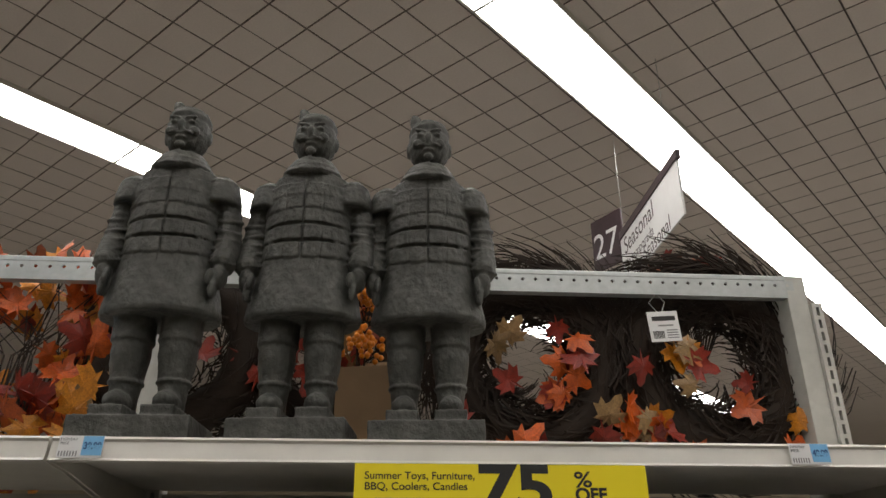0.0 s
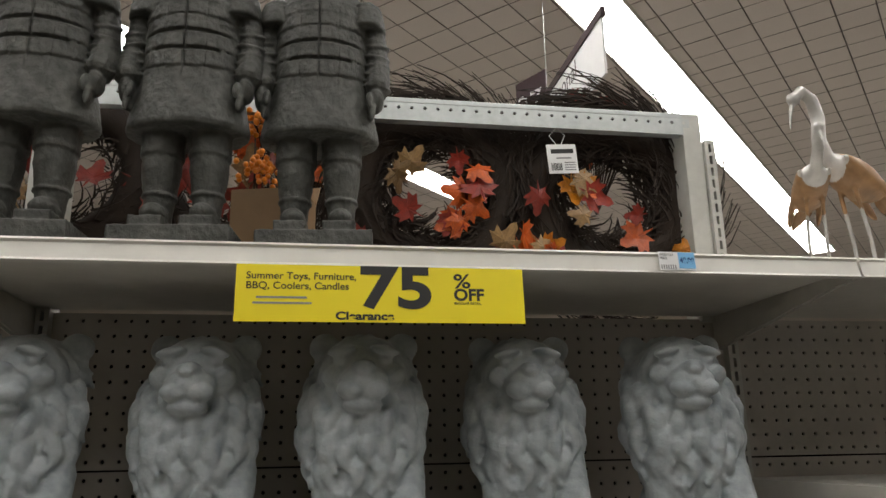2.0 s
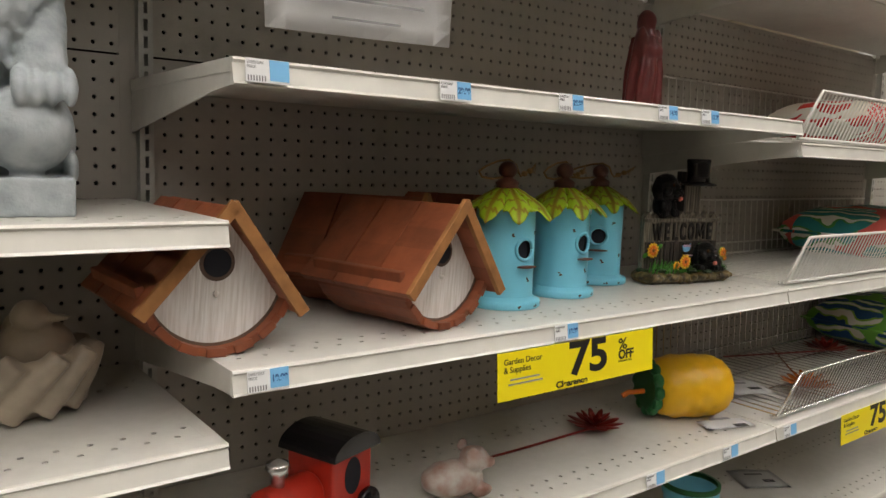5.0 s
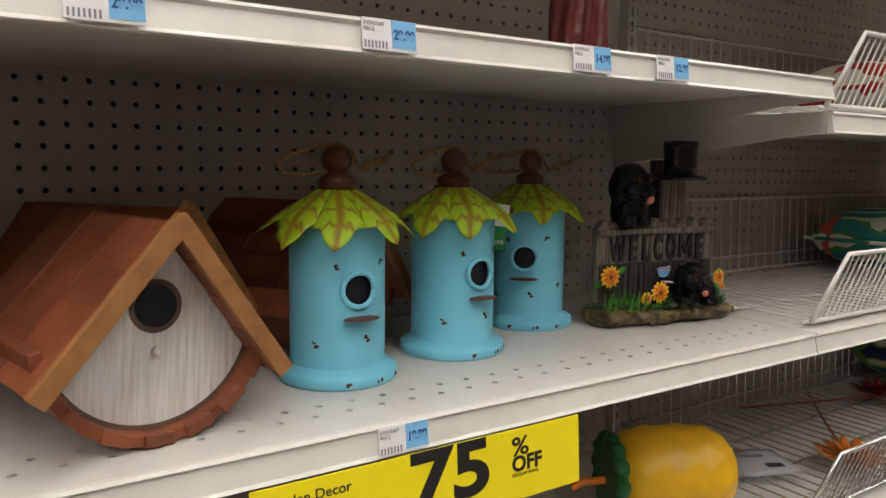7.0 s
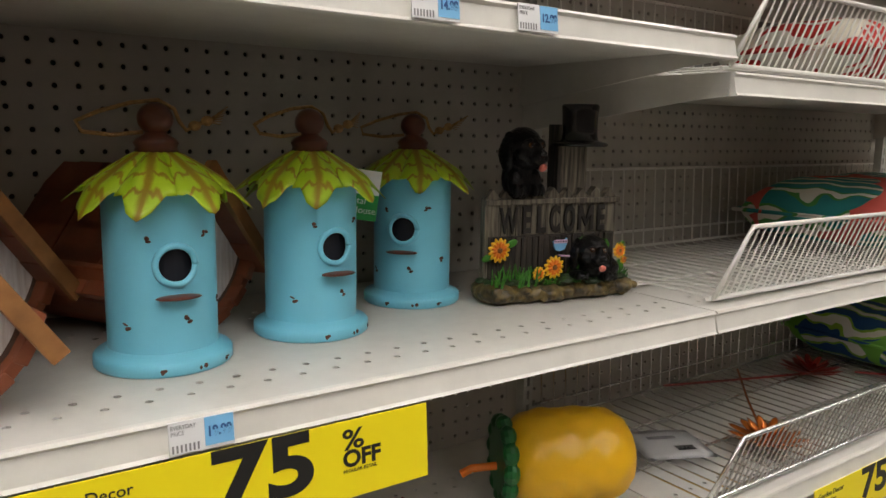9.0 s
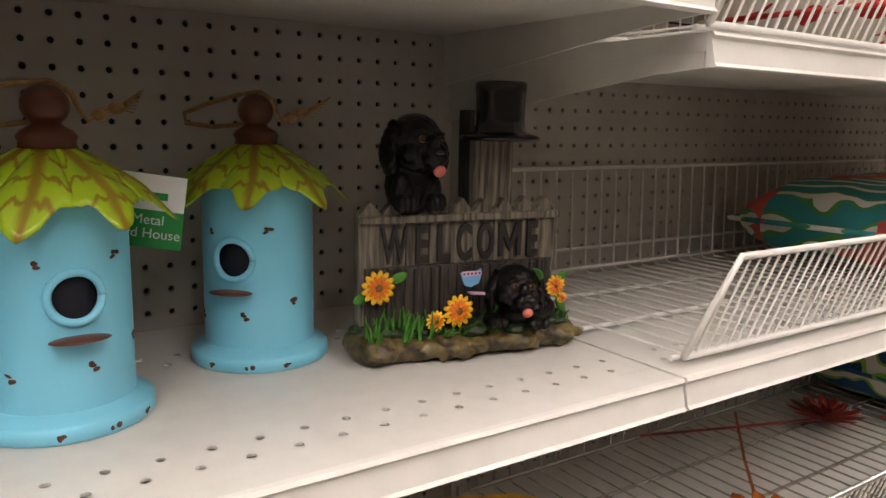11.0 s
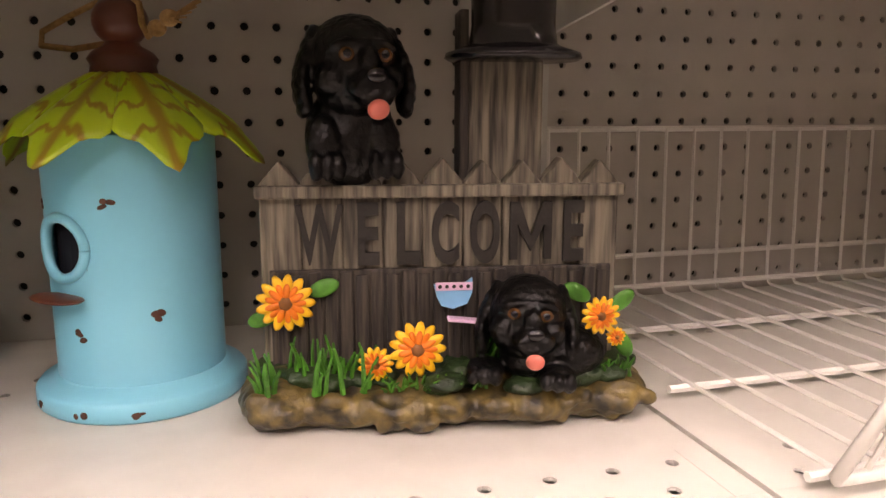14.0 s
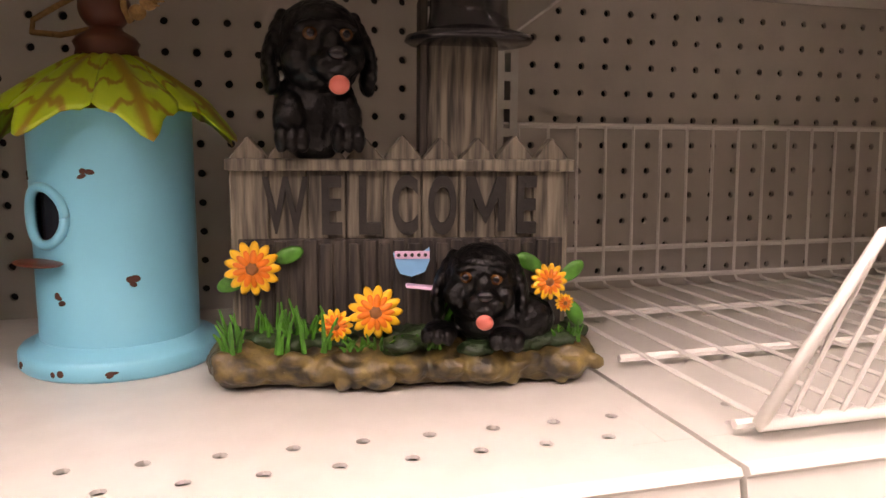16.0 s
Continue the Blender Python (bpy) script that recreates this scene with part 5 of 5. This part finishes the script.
CARD = material("carton_board", (0.3, 0.19, 0.1), 0.75, dark=0.85, scale=20, bump=0.1)
cart = empty("carton", pose(-0.06, 1.42, TOP, 0, 0, -14), "small plain brown cardboard carton", "carton")
part("box_body", box(-0.062, 0.062, -0.05, 0.05, 0, 0.185, bevel=0.002), CARD, cart)
part("flap", box(-0.062, 0.062, -0.002, 0.002, 0, 0.05, pose(0, 0.05, 0.185, -35)), CARD, cart)
hangt = empty("wreath_tag", pose(0.483, 1.435, 2.052, 0, -4, 0), "white card hang tag on the wreath", "hang tag")
part("card", box(-0.03, 0.03, -0.0006, 0.0006, -0.03, 0.03), PAPER, hangt)
part("logo_bar", box(-0.022, 0.024, -0.0011, -0.0007, 0.011, 0.02), BLACK, hangt)
part("text_line", box(-0.012, 0.018, -0.0011, -0.0007, 0.0, 0.003), GREYINK, hangt)
for k in range(8):
    part("bar", box(-0.024 + 0.0028 * k, -0.0224 + 0.0028 * k, -0.0011, -0.0007, -0.024, -0.009), BLACK, hangt)
for k in range(4):
    part("text_line", box(0.003, 0.025, -0.0011, -0.0007, -0.024 + 0.005 * k, -0.022 + 0.005 * k), GREYINK, hangt)
bm = bmesh.new()
add_tube(bm, [(-0.008, 0, 0.028), (-0.02, 0.004, 0.05), (0.0, 0.008, 0.07), (0.012, 0.004, 0.05), (0.0, 0, 0.028)], 0.0007, 5)
part("string", bm, PAPER, hangt)
bag = empty("blue_box", pose(-0.84, 1.3, TOP), "blue printed box on the top shelf", "box")
part("box_body", box(-0.05, 0.08, -0.05, 0.06, 0, 0.3, bevel=0.003), BLUE, bag)

# ---- hanging aisle sign ----
PLUM = material("plum_board", (0.05, 0.03, 0.035), 0.5, dark=0.85, bump=0.05)
asign = empty("aisle_sign", pose(1.35, 3.66, 3.42), "hanging white aisle sign with a dark header and number", "aisle sign")
part("board", box(-0.006, 0.006, -0.48, 0.46, -0.2, 0.12, bevel=0.002), PAPER, asign)
part("header_bar", box(-0.012, 0.012, -0.5, 0.46, 0.1, 0.15, bevel=0.003), PLUM, asign)
face = pose(-0.007, 0.4, 0, 0, 0, -90)
words("lettering", "Seasonal", 0.15, face @ pose(0, 0, -0.02), PLUM, asign)
words("lettering", "de temporada", 0.085, face @ pose(0, 0, -0.11), PLUM, asign)
words("lettering", "Seasonal", 0.12, face @ pose(0.3, 0, -0.19), PLUM, asign)
part("number_board", box(-0.13, 0.13, -0.006, 0.006, -0.03, 0.32, pose(-0.05, 0.56, 0, 0, 0, -62), bevel=0.003), PLUM, asign)
words("number", "27", 0.24, pose(-0.05, 0.56, 0, 0, 0, -62) @ pose(-0.12, -0.008, 0.05), PAPER, asign, 0.9)
bm = bmesh.new()
for y in (-0.4, 0.4):
    add_tube(bm, [(0, y, 0.15), (0, y, CEILING - 3.42)], 0.0015, 5)
part("hanger_wire", bm, STEEL, asign)

# ---- wire fronts and decks in the third bay ----
def wire_basket(x, z, mat, w=0.6, back=True):
    e = empty("wire_basket", pose(x, FRONT, z), "white wire shelf divider with a slanted front", "wire rack", "wire shelf racks")
    y0, y1, h = 0.02, 0.37, 0.105
    for k in range(int(w / 0.03) + 1):
        bm = bmesh.new()
        xx = 0.02 + 0.03 * k
        add_tube(bm, [(xx, y0 + 0.01, 0.006), (xx, y1, 0.006), (xx, y1 + 0.006, 0.012), (xx, y1 + 0.012, 0.16)], 0.0016, 5)
        part("deck_wire", bm, mat, e)
    for yy, zz in ((0.03, 0.0035), (0.15, 0.0035), (0.27, 0.0035), (y1 + 0.004, 0.012), (y1 + 0.014, 0.04), (y1 + 0.014, 0.16)):
        bm = bmesh.new()
        add_tube(bm, [(0.005, yy, zz), (w + 0.02, yy, zz)], 0.0028, 6)
        part("cross_wire", bm, mat, e)
    for k in range(int(w / 0.016)):
        bm = bmesh.new()
        xx = 0.03 + 0.016 * k
        add_tube(bm, [(xx, y0, 0.008), (xx + 0.022, y0 - 0.026, h)], 0.0016, 5)
        part("front_wire", bm, mat, e)
    bm = bmesh.new()
    add_tube(bm, [(0.012, y0, 0.006), (0.05, y0 - 0.027, h), (w + 0.04, y0 - 0.027, h)], 0.0036, 8)
    add_tube(bm, [(0.012, y0, 0.006), (w + 0.02, y0, 0.006)], 0.0036, 8)
    part("front_frame", bm, mat, e, smooth=True)
    return e


wire_basket(X3 + 0.012, C_Z + 0.004, WIRE, 1.16)
wire_basket(X3 + 0.012, B3_Z + 0.004, WIRE, 1.16)
wire_basket(X3 + 0.03, D_Z + 0.004, CHROME, 1.14)


# ---- cushions ----
def print_material(name, base, leaves, third):
    m = material(name, base, 0.8, dark=0.85, bump=0.3, bump_scale=600)
    n, l = m.node_tree.nodes, m.node_tree.links
    co, w, v = n.new("ShaderNodeTexCoord"), n.new("ShaderNodeTexWave"), n.new("ShaderNodeTexVoronoi")
    w.inputs["Scale"].default_value, w.inputs["Distortion"].default_value = 9, 7
    v.inputs["Scale"].default_value = 9
    l.new(co.outputs["Object"], w.inputs["Vector"])
    l.new(co.outputs["Object"], v.inputs["Vector"])
    r = n.new("ShaderNodeValToRGB")
    r.color_ramp.interpolation = "CONSTANT"
    e = r.color_ramp.elements
    e[0].color, e[0].position = (*base, 1), 0
    e[1].color, e[1].position = (*leaves, 1), 0.55
    x = e.new(0.82)
    x.color = (0.7, 0.68, 0.6, 1)
    l.new(w.outputs[0], r.inputs[0])
    r2 = n.new("ShaderNodeMix")
    r2.data_type = "RGBA"
    r2.inputs[7].default_value = (*third, 1)
    gt = n.new("ShaderNodeMath")
    gt.operation = "GREATER_THAN"
    gt.inputs[1].default_value = 0.6
    l.new(v.outputs["Distance"], gt.inputs[0])
    l.new(gt.outputs[0], r2.inputs[0])
    l.new(r.outputs[0], r2.inputs[6])
    l.new(r2.outputs[2], n["Principled BSDF"].inputs["Base Color"])
    return m


TROPIC = print_material("tropical_print", (0.02, 0.24, 0.24), (0.07, 0.28, 0.06), (0.6, 0.1, 0.08))
STRIPE = print_material("green_blue_print", (0.01, 0.07, 0.2), (0.25, 0.45, 0.04), (0.15, 0.4, 0.05))
REDPRINT = print_material("red_print", (0.55, 0.03, 0.02), (0.5, 0.02, 0.02), (0.7, 0.65, 0.55))


def cushion(x, y, z, rz, w, d, t, mat, label):
    e = empty("cushion", pose(x, y, z, 0, 0, rz), label, "cushion", "outdoor cushions")
    bm = bmesh.new()
    n = 24
    top, bot = {}, {}
    for i in range(n + 1):
        for j in range(n + 1):
            a, b = 2 * i / n - 1, 2 * j / n - 1
            f = max(0.0, (1 - a ** 4) * (1 - b ** 4)) ** 0.45
            f *= 1 + 0.08 * noise.noise(Vector((a * 2.2 + x, b * 2.2, z)))
            px, py = a * w / 2 * (1 - 0.05 * (1 - b * b)), b * d / 2 * (1 - 0.05 * (1 - a * a))
            top[i, j] = bm.verts.new((px, py, t * 0.5 + t * 0.5 * f))
            bot[i, j] = bm.verts.new((px, py, t * 0.5 - t * 0.5 * f)) if 0 < i < n and 0 < j < n else top[i, j]
    for i in range(n):
        for j in range(n):
            bm.faces.new((top[i, j], top[i + 1, j], top[i + 1, j + 1], top[i, j + 1]))
            bm.faces.new((bot[i, j], bot[i, j + 1], bot[i + 1, j + 1], bot[i + 1, j]))
    part("cover", bm, mat, e, smooth=True)
    bm = bmesh.new()
    rim = [(-1, -1), (1, -1), (1, 1), (-1, 1), (-1, -1)]
    add_tube(bm, [(a * w / 2, b * d / 2, t / 2) for a, b in rim], 0.004, 8)
    part("piping", bm, mat, e, smooth=True)
    return e


cushion(2.83, 1.25, C_Z + 0.012, 4, 0.62, 0.3, 0.14, TROPIC, "teal tropical-leaf print outdoor cushion lying on a wire shelf")
cushion(3.07, 1.27, D_Z + 0.012, -4, 0.5, 0.3, 0.15, STRIPE, "green and navy striped outdoor cushion on a wire shelf")
cushion(2.62, 1.25, B3_Z + 0.012, 2, 0.42, 0.28, 0.12, REDPRINT, "red and white print outdoor cushion on a wire shelf")

# ---- shelf below ----
PINEY = material("pineapple_yellow", (0.85, 0.47, 0.01), 0.4, dark=0.9, scale=20, bump=0.1)
PINEG = material("leaf_green_paint", (0.01, 0.13, 0.03), 0.4, dark=0.7)
pine = empty("pineapple_lantern", pose(1.885, 1.2, D_Z + 0.071, 0, 90, -26), "yellow plastic pineapple ornament lying on its side", "pineapple ornament")
bm = bmesh.new()
seg, rows = 40, 26
grid = []
for j in range(rows + 1):
    t = j / rows
    z = -0.09 + 0.18 * t
    base = 0.066 * (1 - abs(2 * t - 1) ** 4.5 * 0.42)
    row = []
    for i in range(seg):
        a = 2 * math.pi * i / seg
        k = abs(math.sin(a * 5 + t * 11)) * abs(math.sin(a * 5 - t * 11))
        r = base + 0.0045 * (k ** 0.6) * (1 if 0.02 < t < 0.98 else 0)
        row.append(bm.verts.new((r * math.cos(a), r * math.sin(a), z)))
    grid.append(row)
for a, b in zip(grid, grid[1:]):
    for i in range(seg):
        bm.faces.new((a[i], a[(i + 1) % seg], b[(i + 1) % seg], b[i]))
bm.faces.new(grid[0][::-1])
bm.faces.new(grid[-1])
part("body", bm, PINEY, pine, smooth=True)
bm = bmesh.new()
for k in range(12):
    a = 2 * math.pi * k / 12
    m = Matrix.Rotation(a, 4, "Z") @ pose(0.052, 0, -0.095, 0, 12, 0)
    add_ball(bm, (0, 0, 0), (0.013, 0.016, 0.012), m, 10, 6)
add_lathe(bm, [(0, -0.104), (0.052, -0.104), (0.055, -0.088), (0, -0.088)], 24)
part("leaf_collar", bm, PINEG, pine, "dark green leaf collar")
bm = bmesh.new()
add_tube(bm, [(0.01, 0, -0.1), (0.012, 0, -0.14), (0.02, 0, -0.155)], 0.006, 8)
part("stem", bm, PETALO, pine, "orange stem")
REDMETAL = material("red_metal_petal", (0.3, 0.03, 0.02), 0.3, 0.4, dark=0.6, scale=40, bump=0.1)
ORANGEMETAL = material("copper_orange_petal", (0.7, 0.2, 0.03), 0.25, 0.5, dark=0.7, scale=40, bump=0.1)


def metal_flower(x, y, z, rz, mat, r, stem, label):
    e = empty("metal_flower", pose(x, y, z, 0, 0, rz), label, "metal flower", "metal garden flowers")
    for ring, (n, rr, up) in enumerate(((11, r, 0.25), (8, r * 0.7, 0.7), (5, r * 0.4, 1.1))):
        for k in range(n):
            a = 2 * math.pi * k / n + ring * 0.3
            bm = bmesh.new()
            m = Matrix.Rotation(a, 4, "Z") @ pose(0, 0, 0.006 + 0.004 * ring) @ Matrix.Rotation(-up, 4, "Y") @ Matrix.Translation((rr * 0.55, 0, 0))
            add_ball(bm, (0, 0, 0), (rr * 0.48, rr * 0.17, 0.0018), m, 10, 6)
            part("petal", bm, mat, e, "", True)
    bm = bmesh.new()
    add_tube(bm, [(0, 0, 0.006), (stem * 0.5, 0.004, 0.006), (stem, 0, 0.004)], 0.0025, 6)
    part("stem", bm, mat, e, "thin painted metal stem")
    return e


metal_flower(1.64, 1.25, D_Z, 180, REDMETAL, 0.06, 0.42, "dark red metal flower on a stem lying on the shelf")
metal_flower(2.29, 1.135, D_Z + 0.014, 40, ORANGEMETAL, 0.066, 0.42, "shiny orange metal flower on a stem lying on the wire shelf")
metal_flower(2.72, 1.3, D_Z + 0.014, 160, REDMETAL, 0.066, 0.36, "dark red metal flower lying near the cushion")
metal_flower(2.95, 1.1, D_Z + 0.014, 130, REDMETAL, 0.055, 0.2, "small red metal flower at the rack front")


def loose_paper(x, y, z, rz, w, d, label):
    e = empty("paper_card", pose(x, y, z, 0, 0, rz), label, "paper card", "loose paper cards")
    bm = bmesh.new()
    n = 6
    g = [[bm.verts.new((-w / 2 + w * i / n, -d / 2 + d * j / n, 0.004 + 0.006 * math.sin(2.2 * i / n + 0.5) * math.sin(1.8 * j / n + 0.4))) for j in range(n + 1)] for i in range(n + 1)]
    for i in range(n):
        for j in range(n):
            bm.faces.new((g[i][j], g[i + 1][j], g[i + 1][j + 1], g[i][j + 1]))
    bmesh.ops.solidify(bm, geom=bm.faces, thickness=0.0005)
    part("sheet", bm, PAPER, e, smooth=True)
    part("logo_bar", box(-0.03, 0.02, 0.012, 0.022, 0.0115, 0.0121), GREYINK, e)
    for k in range(9):
        part("bar", box(0.004 + 0.0035 * k, 0.006 + 0.0035 * k, -0.032, -0.016, 0.0105, 0.0112), BLACK, e)
    return e


loose_paper(2.14, 1.22, D_Z + 0.014, -25, 0.12, 0.11, "white printed product card lying on the wire shelf")
loose_paper(1.9, 1.11, D_Z + 0.001, -20, 0.12, 0.05, "cream card under the pineapple ornament")
loose_paper(2.36, 1.28, 0.5, -30, 0.13, 0.11, "white printed card on the lowest shelf")
REDP = material("red_paint", (0.5, 0.03, 0.015), 0.35, dark=0.8, bump=0.1)


def train(x, y, z, rz):
    e = empty("toy_train", pose(x, y, z, 0, 0, rz), "red and black painted wooden train planter", "toy train", "train planters")
    part("cab", box(-0.045, 0.045, -0.045, 0.045, 0.02, 0.12, bevel=0.004), REDP, e)
    bm = bmesh.new()
    add_prism(bm, [(0.054 * math.cos(radians(a)), 0.112 + 0.03 * math.sin(radians(a))) for a in range(0, 181, 15)], -0.056, 0.056)
    part("roof", bm, GLOSSBLACK, e, "curved black roof")
    bm = bmesh.new()
    add_lathe(bm, [(0, 0), (0.03, 0), (0.032, 0.004), (0.032, 0.09), (0.03, 0.094), (0, 0.094)], 28, pose(-0.045, 0, 0.055, 0, -90, 0))
    part("boiler", bm, REDP, e, "red boiler", True)
    bm = bmesh.new()
    add_lathe(bm, [(0, 0), (0.01, 0), (0.01, 0.02), (0.018, 0.03), (0.016, 0.038), (0.0, 0.045)], 20, pose(-0.11, 0, 0.082))
    part("chimney", bm, CHROME, e, "silver chimney", True)
    for sy in (-1, 1):
        bm = bmesh.new()
        add_lathe(bm, [(0, 0), (0.026, 0), (0.026, 0.001), (0, 0.001)], 24, pose(0, sy * 0.0452, 0.075, sy * -90) @ Matrix.Diagonal((0.7, 1.1, 1, 1)))
        part("window", bm, HOLE, e)
        for wx in (-0.1, -0.03, 0.03):
            bm = bmesh.new()
            add_lathe(bm, [(0, -0.006), (0.022, -0.006), (0.024, -0.003), (0.024, 0.003), (0.022, 0.006), (0, 0.006)], 20, pose(wx, sy * 0.052, 0.024, 90))
            part("wheel", bm, GLOSSBLACK, e, "black wheel", True)
    return e


train(1.0, 1.22, D_Z, 20)
train(0.6, 1.2, 0.62 + 0.0, 15)
GNOME = material("white_grey_resin", (0.45, 0.42, 0.38), 0.5, dark=0.5, scale=30, bump=0.4, bump_scale=80, second=(0.3, 0.14, 0.1))
bm = bmesh.new()
add_ball(bm, (0, 0, 0.03), (0.055, 0.035, 0.03))
add_ball(bm, (0.035, -0.008, 0.062), (0.026, 0.024, 0.022))
add_ball(bm, (0.058, -0.012, 0.056), (0.014, 0.012, 0.01))
for sy in (-1, 1):
    add_ball(bm, (0.026, sy * 0.02, 0.076), (0.01, 0.006, 0.012))
    add_ball(bm, (0.045, sy * 0.02, 0.012), (0.02, 0.01, 0.012))
o = part("animal_figurine", fused("animal_figurine", bm, 0.0028, GNOME, rough=0.0015), GNOME)
o.matrix_world = pose(1.2, 1.17, D_Z, 0, 0, -15)
tagged(o, "small white and brown resin animal figurine", "figurine")
pot = empty("small_pot", pose(1.97, 1.23, 0.5), "small teal and green plant pot", "pot")
bm = bmesh.new()
add_lathe(bm, [(0, 0), (0.05, 0), (0.062, 0.08), (0.066, 0.085), (0.066, 0.1), (0.058, 0.1), (0.05, 0.06), (0, 0.06)], 28)
part("body", bm, AQUA, pot, smooth=True)
bm = bmesh.new()
add_lathe(bm, [(0.062, 0.1), (0.068, 0.102), (0.068, 0.112), (0.06, 0.112)], 28)
part("rim", bm, PINEG, pot, "green rim", True)
